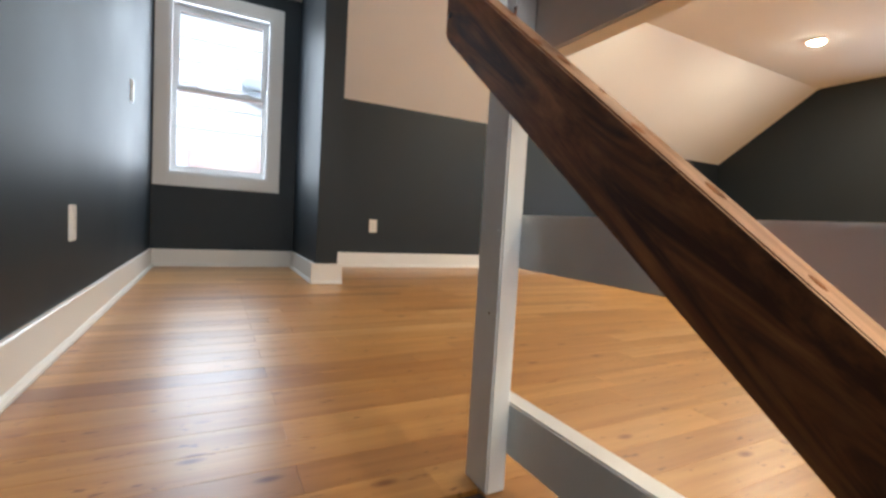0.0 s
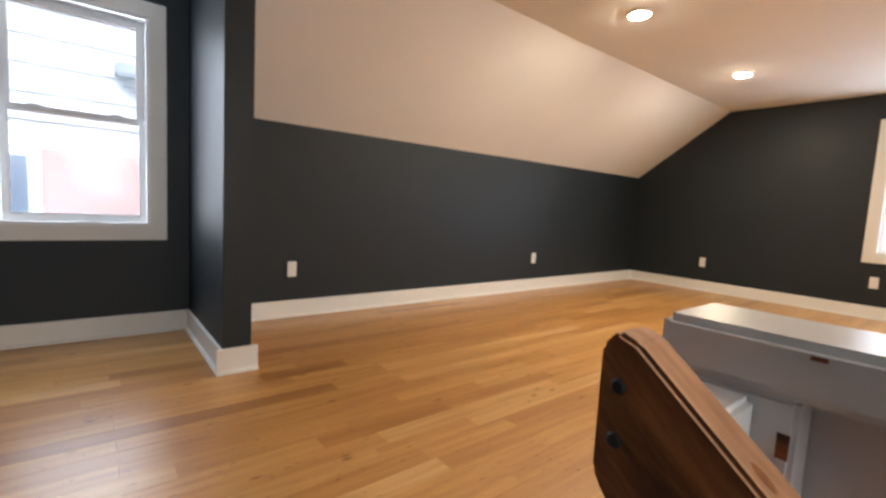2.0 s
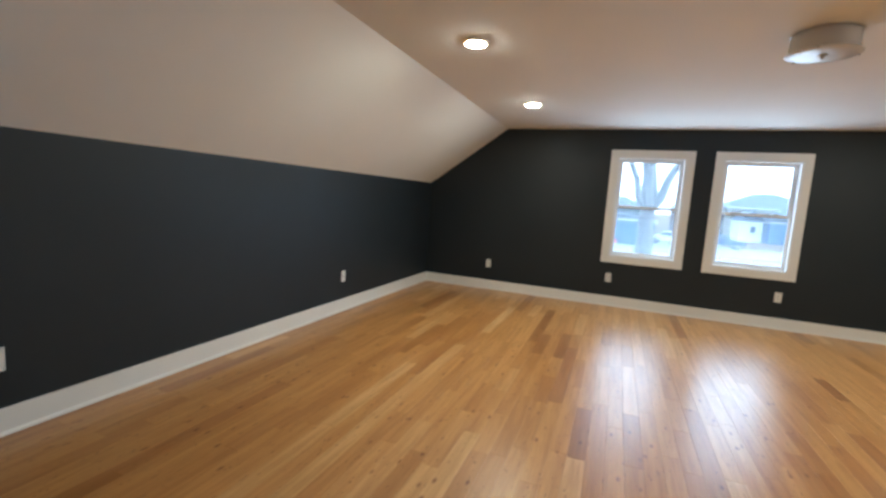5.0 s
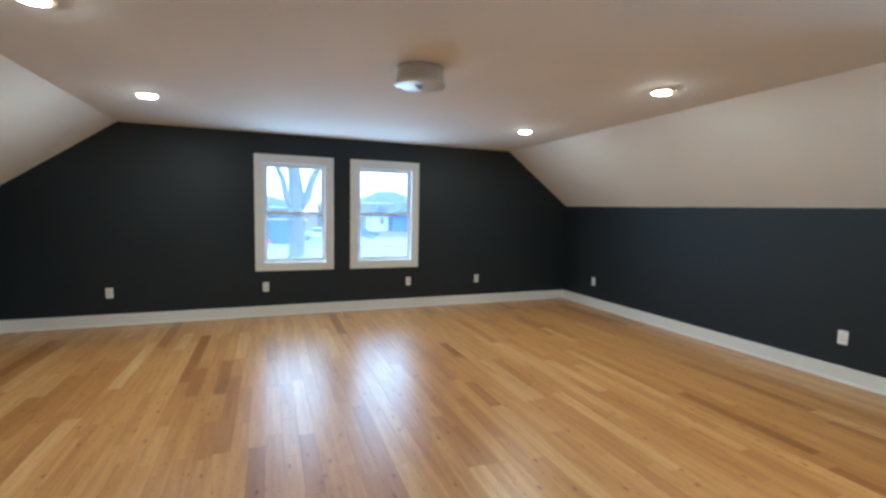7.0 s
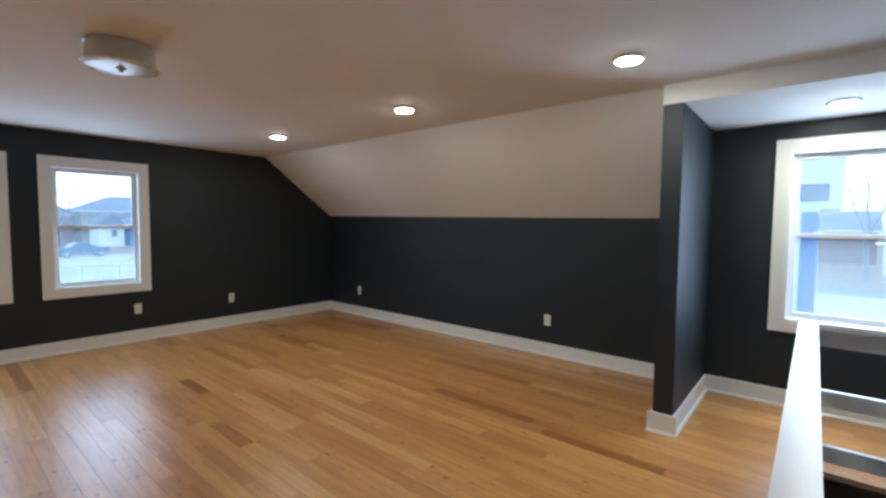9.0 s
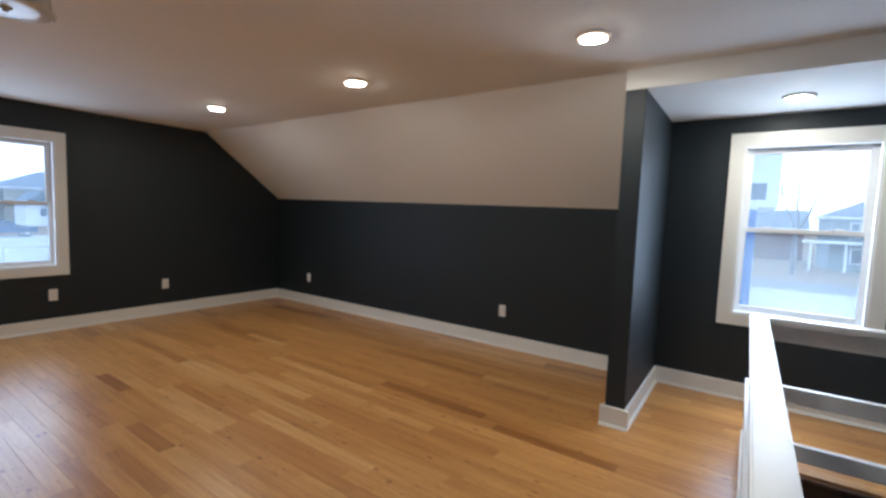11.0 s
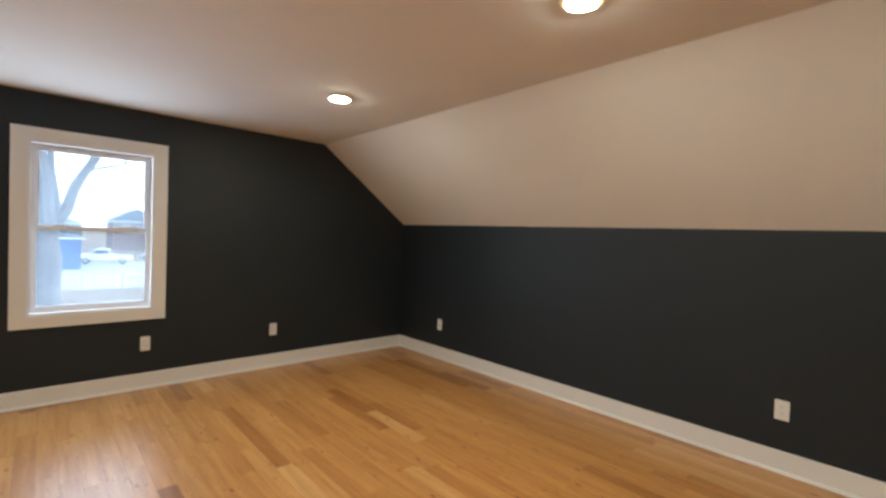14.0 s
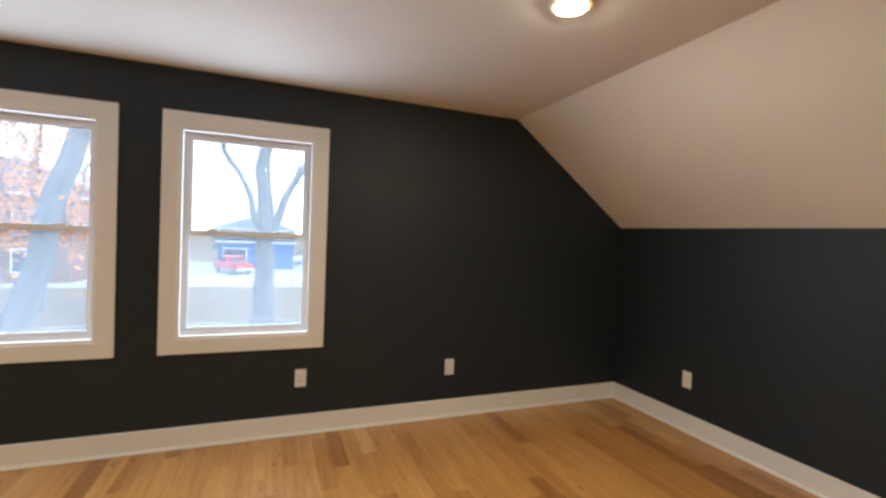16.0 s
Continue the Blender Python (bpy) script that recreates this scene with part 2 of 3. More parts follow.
def prism(outline, axis, a, b):
    """Extrude a 2D outline (in the two other axes, in order) along an axis from a to b."""
    bm = bmesh.new()
    def at(p, w):
        q = list(p)
        q.insert(axis, w)
        return bm.verts.new(q)
    u = [at(p, a) for p in outline]
    v = [at(p, b) for p in outline]
    bm.faces.new(u)
    bm.faces.new(v[::-1])
    for i in range(len(u)):
        j = (i + 1) % len(u)
        bm.faces.new((u[i], v[i], v[j], u[j]))
    return bm


def wall(name, axis, near, far, span, zs, holes=(), label="", mat=None):
    """A wall across an axis, from near to far in thickness, with rectangular openings (a, b, z0, z1) right through."""
    bm = bmesh.new()
    us = sorted({span[0], span[1], *(v for h in holes for v in h[:2])})
    ws = sorted({zs[0], zs[1], *(v for h in holes for v in h[2:])})
    solid = {}
    for i in range(len(us) - 1):
        for j in range(len(ws) - 1):
            cu, cw = (us[i] + us[i + 1]) / 2, (ws[j] + ws[j + 1]) / 2
            solid[i, j] = not any(h[0] < cu < h[1] and h[2] < cw < h[3] for h in holes)
    memo = {}
    def vert(d, u, w):
        co = (d, u, w) if axis == 0 else (u, d, w)
        if co not in memo:
            memo[co] = bm.verts.new(co)
        return memo[co]
    for (i, j), s in solid.items():
        if not s:
            continue
        a, b, c, d = us[i], us[i + 1], ws[j], ws[j + 1]
        for face in (near, far):
            bm.faces.new([vert(face, *p) for p in ((a, c), (b, c), (b, d), (a, d))])
        for (di, dj), (p, q) in {(-1, 0): ((a, c), (a, d)), (1, 0): ((b, c), (b, d)), (0, -1): ((a, c), (b, c)), (0, 1): ((a, d), (b, d))}.items():
            if not solid.get((i + di, j + dj)):
                bm.faces.new([vert(near, *p), vert(near, *q), vert(far, *q), vert(far, *p)])
    return tagged(part(name, bm, mat or WALL), label, "wall", kind="structure")


# ---- plan ----
W, E, S, N = 0.212, 7.0, -3.0, 4.14            # wall faces
H, K = 2.29, 1.487                             # flat ceiling, knee wall
CS, CN = -1.919, 3.025                         # creases between ceiling and slopes
DORM = 2.166                                   # dormer ceilings
NST, SST = (1.222, 1.362), (1.731, 1.853)        # stub walls beside the dormers, in x
NSY, SSY = 3.178, -1.892                        # their ends
WELL_E, WELL_N, WELL_S = 1.03, 0.85, -1.93     # stair opening
DOWN = -2.75                                   # lower storey's floor
GROUND = -3.2
BB, BT = 0.132, 0.015                          # baseboard
CAS = 0.09                                     # window casing
WIN_E = [(0.682, 1.640), (-0.489, 0.467)]      # outer casing in y
WIN_EZ = (0.578, 2.034)
WIN_N, WIN_NZ = (0.222, 1.095), (0.605, 2.052)
WIN_S, WIN_SZ = (0.362, 1.317), (0.580, 2.040)


def hole(w, z):
    return (w[0] + CAS - 0.01, w[1] - CAS + 0.01, z[0] + CAS - 0.01, z[1] - CAS + 0.01)


wall("wall_east", 0, E, E + 0.17, (S - 0.17, N + 0.17), (GROUND - 0.05, 2.6), [hole(w, WIN_EZ) for w in WIN_E], "near-black slate painted gable wall with two windows")
wall("wall_north", 1, N, N + 0.17, (W - 0.17, E), (GROUND - 0.05, 2.6), [hole(WIN_N, WIN_NZ)], "dark slate painted knee wall with dormer window")
wall("wall_south", 1, S - 0.17, S, (W - 0.17, E), (GROUND - 0.05, 2.6), [hole(WIN_S, WIN_SZ)], "dark slate painted knee wall with dormer window")
wall("wall_west", 0, W - 0.17, W, (S, N), (GROUND - 0.05, 2.6), (), "dark slate painted end wall beside the stairs")
for nm, xs, ys in (("wall_stub_north", NST, (NSY, N)), ("wall_stub_south", SST, (S, SSY))):
    tagged(part(nm, boxed((xs[0], ys[0], -0.01), (xs[1], ys[1], DORM), 0.003), WALL), "dark slate painted stub wall beside a dormer", "wall", kind="structure")

tagged(part("ceiling", boxed((W, CS, H), (E, CN, H + 0.1)), CEIL), "flat warm white painted attic ceiling", "ceiling", kind="structure")
for nm, ya, yb, x0 in (("ceiling_slope_north", CN, N, NST[1] - 0.02), ("ceiling_slope_south", CS, S, SST[1] - 0.02)):
    d = 1 if yb > ya else -1
    bm = prism([(ya, H), (yb, K), (yb, K + 0.12), (ya, H + 0.12)], 0, x0, E)
    for v in bm.verts:
        if v.co.x < E - 1 and abs(v.co.z - K) < 1e-4:
            v.co.z = K - (0.02 if d > 0 else 0.04)
    tagged(part(nm, bm, CEIL), "sloping warm white painted attic ceiling", "ceiling", kind="structure")
tagged(part("ceiling_dormer_north", boxed((W, NSY, DORM), (NST[1], N, H + 0.1)), CEIL), "flat white ceiling and header of the dormer", "ceiling", kind="structure")
tagged(part("ceiling_dormer_north_edge", boxed((W, CN, H), (NST[1], NSY, H + 0.1)), CEIL), "strip of flat ceiling before the dormer", "ceiling", kind="structure")
tagged(part("ceiling_dormer_south", boxed((W, S, DORM), (SST[1], SSY, H + 0.1)), CEIL), "flat white ceiling and header of the dormer", "ceiling", kind="structure")
tagged(part("roof", boxed((W - 0.3, S - 0.3, 2.6), (E + 0.3, N + 0.3, 2.7)), SUB), "flat cover over the attic", "roof", kind="structure")

# stairwell
wall("wall_stairwell_east", 0, WELL_E, WELL_E + 0.1, (WELL_S, WELL_N), (DOWN, -0.03), (), "slate painted wall of the stairwell")
wall("wall_stairwell_south", 1, WELL_S - 0.1, WELL_S, (W, WELL_E + 0.1), (DOWN, -0.03), (), "slate painted wall of the stairwell")
wall("wall_stairwell_north", 1, WELL_N + 0.02, WELL_N + 0.1, (W, WELL_E + 0.1), (DOWN, -0.03), (), "slate painted wall under the landing")
tagged(part("floor_lower", boxed((W - 0.1, WELL_S - 1.0, DOWN - 0.1), (WELL_E + 0.2, WELL_N + 0.2, DOWN)), SUB), "wooden floor of the storey below", "floor", kind="structure")

floor = tagged(part("floor", boxed((WELL_E, S, -0.14), (E, N, -0.0135)), SUB), "satin honey-brown strand bamboo plank floor", "floor", kind="structure")
floor_landing = tagged(part("floor_landing", boxed((W, WELL_N, -0.14), (WELL_E, N, -0.0135)), SUB), "satin honey-brown plank floor at the stair head", "floor", kind="structure")
floor_back = tagged(part("floor_dormer", boxed((W, S, -0.14), (WELL_E, WELL_S, -0.0135)), SUB), "satin honey-brown plank floor before the dormer window", "floor", kind="structure")


# ---- baseboards ----
def baseboard(name, axis, face, into, a, b):
    """A flat board with eased top and a quarter-round shoe, along an axis, on the wall face, proud towards into (+1 or -1)."""
    f, t, s = face, BT * into, (BT + 0.017) * into
    prof = [(f, 0.002), (f + s, 0.002), (f + s * 0.97, 0.010), (f + t + (s - t) * 0.5, 0.017), (f + t, 0.019), (f + t, BB - 0.004), (f + t * 0.7, BB), (f, BB)]
    bm = prism(prof, axis, a, b)
    tagged(part(name, bm, TRIM), "white painted flat baseboard with shoe moulding", "baseboard", kind="structure")


baseboard("baseboard_east", 1, E, -1, S, N)
baseboard("baseboard_north", 0, N, -1, NST[1], E)
baseboard("baseboard_south", 0, S, 1, SST[1], E)
baseboard("baseboard_north_dormer", 0, N, -1, W, NST[0])
baseboard("baseboard_south_dormer", 0, S, 1, W, SST[0])
baseboard("baseboard_west_north", 1, W, 1, WELL_N, N)
baseboard("baseboard_west_south", 1, W, 1, S, WELL_S)
baseboard("baseboard_stub_north_inner", 1, NST[0], -1, NSY, N)
baseboard("baseboard_stub_north_outer", 1, NST[1], 1, NSY, N)
baseboard("baseboard_stub_north_end", 0, NSY, -1, NST[0] - 0.03, NST[1] + 0.03)
baseboard("baseboard_stub_south_inner", 1, SST[0], -1, S, SSY)
baseboard("baseboard_stub_south_outer", 1, SST[1], 1, S, SSY)
baseboard("baseboard_stub_south_end", 0, SSY, 1, SST[0] - 0.03, SST[1] + 0.03)


# ---- windows ----
def window(name, w, z, m, label):
    """A double-hung window in its own frame: x across, y outwards, z up, at the pose m; w and z outer casing."""
    top = new(name)
    tagged(top, label, "window", kind="structure")
    a, b, c, d = -w / 2, w / 2, 0.0, z
    t = 0.019
    for nm, lo, hi in (("casing", (a, -t, c), (a + CAS, 0, d)), ("casing", (b - CAS, -t, c), (b, 0, d)),
                       ("casing", (a + CAS, -t, d - CAS), (b - CAS, 0, d)), ("casing", (a + CAS, -t, c), (b - CAS, 0, c + CAS))):
        part(nm, boxed(lo, hi, 0.002), TRIM, top)
    # jamb liner through the wall
    ia, ib, ic, id_ = a + CAS - 0.008, b - CAS + 0.008, c + CAS - 0.008, d - CAS + 0.008
    j, deep = 0.026, 0.15
    for lo, hi in (((ia, -0.012, ic), (ia + j, deep, id_)), ((ib - j, -0.012, ic), (ib, deep, id_)),
                   ((ia + j, -0.012, id_ - j), (ib - j, deep, id_)), ((ia + j, -0.012, ic), (ib - j, deep, ic + j))):
        part("jamb", boxed(lo, hi, 0.002), VINYL, top)
    ia, ib, ic, id_ = ia + j, ib - j, ic + j, id_ - j
    mid = ic + (id_ - ic) * 0.505
    for nm, y0, y1, z0, z1, st, bot, tp in (("lower_sash", 0.022, 0.056, ic, mid + 0.018, 0.034, 0.046, 0.032), ("upper_sash", 0.060, 0.094, mid - 0.016, id_, 0.044, 0.034, 0.042)):
        sash = part(nm, box(box(box(boxed((ia, y0, z0), (ia + st, y1, z1), 0.003), (ib - st, y0, z0), (ib, y1, z1), 0.003),
                                (ia + st, y0, z1 - tp), (ib - st, y1, z1), 0.003), (ia + st, y0, z0), (ib - st, y1, z0 + bot), 0.003), VINYL, top)
        ym = (y0 + y1) / 2
        p = part("pane", boxed((ia + st - 0.004, ym - 0.002, z0 + bot - 0.004), (ib - st + 0.004, ym + 0.002, z1 - tp + 0.004)), GLASS, sash)
        p.visible_shadow = False
        if nm == "lower_sash":
            for sx in (0.22, 0.78):
                lx = ia + (ib - ia) * sx
                part("sash_lock", boxed((lx - 0.03, y0 + 0.002, z1), (lx + 0.03, y1 - 0.004, z1 + 0.011), 0.004), VINYL, sash)
            part("lift_rail", boxed((ia + st, y0 - 0.008, z0 + bot - 0.01), (ib - st, y0, z0 + bot - 0.003), 0.002), VINYL, sash)
    # parting stop and track line on both sides
    for sx in (ia, ib - 0.006):
        part("track", boxed((sx, 0.0565, ic), (sx + 0.006, 0.0595, id_)), VINYL, top)
    part("outer_sill", boxed((a + CAS, 0.15, c + CAS - 0.03), (b - CAS, 0.22, c + CAS + 0.012), 0.003), VINYL, top)
    top.matrix_world = m
    return top


def mid2(p):
    return (p[0] + p[1]) / 2


for n, w in enumerate(WIN_E):
    window("window_%d" % (n + 1), w[1] - w[0], WIN_EZ[1] - WIN_EZ[0], pose(E, mid2(w), WIN_EZ[0], 0, 0, -90), "white double-hung window with flat white casing")
window("window_3", WIN_N[1] - WIN_N[0], WIN_NZ[1] - WIN_NZ[0], pose(mid2(WIN_N), N, WIN_NZ[0], 0, 0, 0), "white double-hung dormer window with flat white casing")
window("window_4", WIN_S[1] - WIN_S[0], WIN_SZ[1] - WIN_SZ[0], pose(mid2(WIN_S), S, WIN_SZ[0], 0, 0, 180), "white double-hung dormer window with flat white casing")


# ---- ceiling lamps ----
def disk_light():
    top = new("ceiling_light")
    tagged(top, "lit white round flush ceiling disk light, warm", "ceiling light", group="ceiling disk lights")
    part("trim_ring", lathe([(0.0, 0.0), (0.086, 0.0), (0.087, -0.004), (0.0845, -0.0095), (0.0800, -0.0125), (0.076, -0.012)], 48), PLATE, top, smooth=True)
    part("lens", lathe([(0.0, -0.0225), (0.028, -0.0220), (0.048, -0.0206), (0.058, -0.0186), (0.0645, -0.0156)], 48), GLOW, top, "glowing warm lens", smooth=True)
    part("lens_rim", lathe([(0.0645, -0.0156), (0.073, -0.0148), (0.0805, -0.0128)], 48), RIM, top, "amber edge of the lens", smooth=True)
    return top


first = disk_light()
first.matrix_world = pose(3.64, 2.45, H)
for x, y, z in ((5.46, 2.41, H), (1.88, -1.262, H), (3.59, -1.255, H), (5.437, -1.228, H), (0.96, -2.48, DORM)):
    copy_thing(first, pose(x, y, z))

drum = new("flush_mount_light")
tagged(drum, "unlit round drum flush-mount ceiling light with glass shade", "ceiling light")
part("ceiling_pan", lathe([(0.0, 0.0), (0.13, 0.0), (0.13, -0.016), (0.0, -0.018)], 48), METAL, drum, smooth=False)
part("drum_shade", lathe([(0.144, -0.005), (0.150, -0.005), (0.155, -0.104), (0.150, -0.104), (0.144, -0.005)], 64), SHADE, drum)
part("shade_rim", lathe([(0.1505, -0.004), (0.1525, -0.004), (0.1527, -0.009), (0.1507, -0.009), (0.1505, -0.004)], 64), METAL, drum, "thin nickel rim of the shade")
part("diffuser", lathe([(0.0, -0.113), (0.10, -0.112), (0.167, -0.109), (0.170, -0.107), (0.167, -0.1045), (0.0, -0.1045)], 64), DIFF, drum, "white frosted glass disk", smooth=True)
part("finial", lathe([(0.0, -0.133), (0.008, -0.132), (0.012, -0.125), (0.008, -0.119), (0.024, -0.116), (0.024, -0.1125), (0.0, -0.1125)], 24), METAL, drum, "brushed nickel finial", smooth=True)
for k in range(3):
    a = 2.1 * k + 0.6
    part("clip", lathe([(0.0, -0.116), (0.006, -0.115), (0.007, -0.108), (0.005, -0.098), (0.0, -0.097)], 12, (0.163 * math.cos(a), 0.163 * math.sin(a), 0)), METAL, drum, "small polished clip holding the disk", smooth=True)
drum.matrix_world = pose(3.865, 0.545, H)


# ---- outlets and switches ----
def outlet(kind="wall_outlet"):
    """A plate in its own frame: face towards -y, centre at the origin."""
    top = new(kind)
    part("cover_plate", boxed((-0.037, -0.006, -0.060), (0.037, 0.0, 0.060), 0.003), PLATE, top)
    part("receptacle", boxed((-0.017, -0.0085, -0.034), (0.017, -0.004, 0.034), 0.0015), PLATE, top)
    for zz in (0.018, -0.018):
        for xx in (-0.006, 0.006):
            part("slot", boxed((xx - 0.001, -0.0088, zz - 0.004), (xx + 0.001, -0.0083, zz + 0.004)), SLOT, top)
    return top


o1 = outlet()
tagged(o1, "white duplex outlet with plain cover plate", "outlet", group="wall outlets")
o1.matrix_world = pose(E, 3.162, 0.376, 0, 0, -90)
for x, y, r in ((E, 1.521, -90), (E, -0.352, -90), (E, -1.419, -90), (6.273, S, 180), (3.192, S, 180), (1.917, N, 0), (4.767, N, 0), (W, 2.10, 90)):
    copy_thing(o1, pose(x, y, 0.376, 0, 0, r))
sw = new("wall_switch")
tagged(sw, "white double switch plate on the dark wall", "switch")
part("cover_plate", boxed((-0.036, -0.006, -0.060), (0.036, 0.0, 0.060), 0.003), PLATE, sw)
for zz in (0.026, -0.026):
    part("rocker", boxed((-0.017, -0.010, zz - 0.022), (0.017, -0.005, zz + 0.022), 0.002), PLATE, sw)
sw.matrix_world = pose(W, 3.235, 1.064, 0, 0, 90)


# ---- railing round the stair opening ----
CAPZ = 0.848
rail = new("stair_railing")
tagged(rail, "white painted timber railing with flat cap and three boards", "railing")


def piece(name, lo, hi, bevel=0.004, mat=None, label=""):
    return part(name, boxed(lo, hi, bevel), mat or RAILP, rail, label)


piece("cap", (1.026, -2.025, CAPZ - 0.038), (1.112, 0.922, CAPZ), 0.006)
piece("cap", (W, -2.025, CAPZ - 0.038), (1.0255, -1.938, CAPZ), 0.006)
for y0, y1 in ((0.838, 0.907), (-0.56, -0.478), (-1.981, -1.943)):
    piece("post", (1.031, y0, 0.0), (1.069, y1, CAPZ - 0.0385), 0.003)
for x0, x1 in ((W + 0.001, W + 0.09),):
    piece("post", (x0, -1.981, 0.0), (x1, -1.943, CAPZ - 0.0385), 0.003)
for z0, z1 in ((0.715, CAPZ - 0.0385), (0.378, 0.466), (0.062, 0.152)):
    piece("board", (1.0695, -2.019, z0), (1.106, 0.914, z1), 0.003)
    piece("board", (W, -2.019, z0), (1.069, -1.9815, z1), 0.003)

# sloping handrail on the stair side
hand = new("stair_handrail")
tagged(hand, "worn dark-stained timber handrail bolted beside the stairs", "handrail")
P = 0.815
y_top, y_low = 0.923, -1.86
y_mid = 0.2
out = [(y_top, 0.752), (y_top, 0.834), (y_top - 0.010, 0.846), (y_top - 0.024, 0.841), (y_mid, 0.841 - 0.832 * (y_top - 0.024 - y_mid)),
       (y_low, 0.841 - 0.832 * (y_top - 0.024 - y_mid) - P * (y_mid - y_low)), (y_low, 0.744 - 0.807 * (y_top - y_mid) - P * (y_mid - y_low)),
       (y_mid, 0.744 - 0.807 * (y_top - y_mid)), (y_top - 0.008, 0.739)]
bm = prism(out, 0, 0.951, 0.985)
bmesh.ops.bevel(bm, geom=list(bm.edges), offset=0.003, segments=2, affect="EDGES")
bmesh.ops.transform(bm, matrix=pose(0, 0, 0, -39.3, 0, 0), verts=bm.verts)
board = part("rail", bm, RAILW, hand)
# grip face in lighter wood: some wear, plus lamp light from above painted in
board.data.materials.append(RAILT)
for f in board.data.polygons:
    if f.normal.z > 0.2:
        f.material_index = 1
board.matrix_basis = pose(0, 0, 0, 39.3, 0, 0)
part("spacer_block", boxed((0.9855, 0.860, 0.765), (1.0305, 0.900, 0.806), 0.004), RAILP, hand, "white painted spacer block")
part("spacer_block", boxed((0.9855, -0.62, -0.50), (1.0300, -0.53, -0.43), 0.004), RAILW, hand, "dark timber spacer block")
for lo, hi in (((1.0302, 0.8405, 0.772), (1.0316, 0.847, 0.788)), ((1.0252, 0.827, 0.8385), (1.0266, 0.835, 0.841)), ((1.0302, 0.86, 0.30), (1.0316, 0.864, 0.303))):
    part("paint_chip", boxed(lo, hi), RAILW, rail, "chip in the white paint showing brown wood")
for z in (0.812, 0.778):
    b = lathe([(0.0, 0.0015), (0.0035, 0.0015), (0.0052, 0.0), (0.0052, -0.001)], 16)
    bmesh.ops.transform(b, matrix=pose(0.951, 0.909, z, 0, -90, 0), verts=b.verts)
    part("bolt", b, SLOT, hand, "dark countersunk bolt head")

# dents and nail holes worn into the grip, along its slope
for x, y, r in ((0.964, 0.835, 0.0040), (0.974, 0.770, 0.0030), (0.959, 0.690, 0.0050), (0.970, 0.655, 0.0062), (0.977, 0.600, 0.0034), (0.962, 0.540, 0.0048),
                (0.972, 0.470, 0.0056), (0.966, 0.395, 0.0036), (0.975, 0.330, 0.0050)):
    b = lathe([(0.0, 0.0006), (0.7, 0.0005), (1.0, 0.0)], 12)
    bmesh.ops.transform(b, matrix=pose(x, y, 0.8414 - 0.832 * (y_top - 0.024 - y), 39.8, 0, 0) @ Matrix.Diagonal((r, r * 2.1, 1, 1)), verts=b.verts)
    part("dent", b, RAILW, hand, "dark dent worn into the grip")
# hardened drips in the paint of the end post
for y, z, r in ((0.850, 0.438, 0.0034), (0.843, 0.408, 0.0028), (0.867, 0.457, 0.0022), (0.890, 0.444, 0.0024), (0.880, 0.300, 0.0020)):
    b = lathe([(0.0, r * 0.6), (r * 0.6, r * 0.5), (r, -0.0005)], 10)
    bmesh.ops.transform(b, matrix=pose(1.031, y, z, 0, -90, 0), verts=b.verts)
    part("paint_drip", b, RAILP, rail, "hardened white paint drip", smooth=True)

# steps
for k in range(14):
    y1 = WELL_N - 0.243 * k
    z1 = -0.19 * (k + 1)
    if z1 < DOWN + 0.05 or y1 - 0.27 < WELL_S:
        break
    st = new("stair_step")
    tagged(st, "dark-stained wooden stair tread with pale riser", "stair", group="stair steps")
    part("tread", boxed((W + 0.002, y1 - 0.243 - 0.025, z1 - 0.03), (WELL_E - 0.002, y1, z1), 0.006), NOSE, st)
    part("riser", boxed((W + 0.002, y1 + 0.0005, z1), (WELL_E - 0.002, y1 + 0.018, z1 + 0.158)), TRIM, st)
for lo, hi in (((W, WELL_N - 0.02, -0.03), (WELL_E, WELL_N + 0.0, 0.003)), ((W, WELL_S, -0.03), (WELL_E - 0.001, WELL_S + 0.022, 0.003)), ((WELL_E - 0.022, WELL_S + 0.0225, -0.03), (WELL_E, WELL_N - 0.0205, 0.003))):
    tagged(part("trim_stairwell", boxed(lo, hi, 0.005), NOSE), "dark wooden nosing round the stair opening", "trim", kind="structure")

# ---- outside ----
def patchy(name, a, b, scale, rough=0.9, fine=8.0):
    m, nt, bs = nodes_of(name)
    geo = nt.nodes.new("ShaderNodeNewGeometry")
    n1 = add(nt, "ShaderNodeTexNoise", Scale=scale, Detail=6.0, Roughness=0.65)
    n2 = add(nt, "ShaderNodeTexNoise", Scale=scale * fine, Detail=3.0)
    nt.links.new(geo.outputs["Position"], n1.inputs["Vector"])
    nt.links.new(geo.outputs["Position"], n2.inputs["Vector"])
    nt.links.new(ramp(nt, n1.outputs[0], [(0.35, a), (0.65, b)]), bs.inputs["Base Color"])
    bs.inputs["Roughness"].default_value = rough
    bs.inputs["Specular IOR Level"].default_value = 0.08
    relief(nt, bs, n2.outputs[0], 0.4, 0.02)
    return m


LAWN = patchy("winter lawn", (0.078, 0.054, 0.030), (0.114, 0.084, 0.051), 0.5)
CONC = patchy("pale worn concrete", (0.180, 0.187, 0.193), (0.240, 0.243, 0.250), 0.4)
ROAD = patchy("grey asphalt", (0.057, 0.060, 0.069), (0.081, 0.084, 0.093), 0.3)
BARK = patchy("grey bark", (0.075, 0.070, 0.066), (0.14, 0.13, 0.125), 2.5, fine=6)
LEAF = patchy("dry orange leaves", (0.450, 0.150, 0.036), (0.600, 0.285, 0.096), 3.0)
SIDING = patchy("white lap siding", (0.537, 0.546, 0.558), (0.600, 0.600, 0.600), 1.0, 0.6)
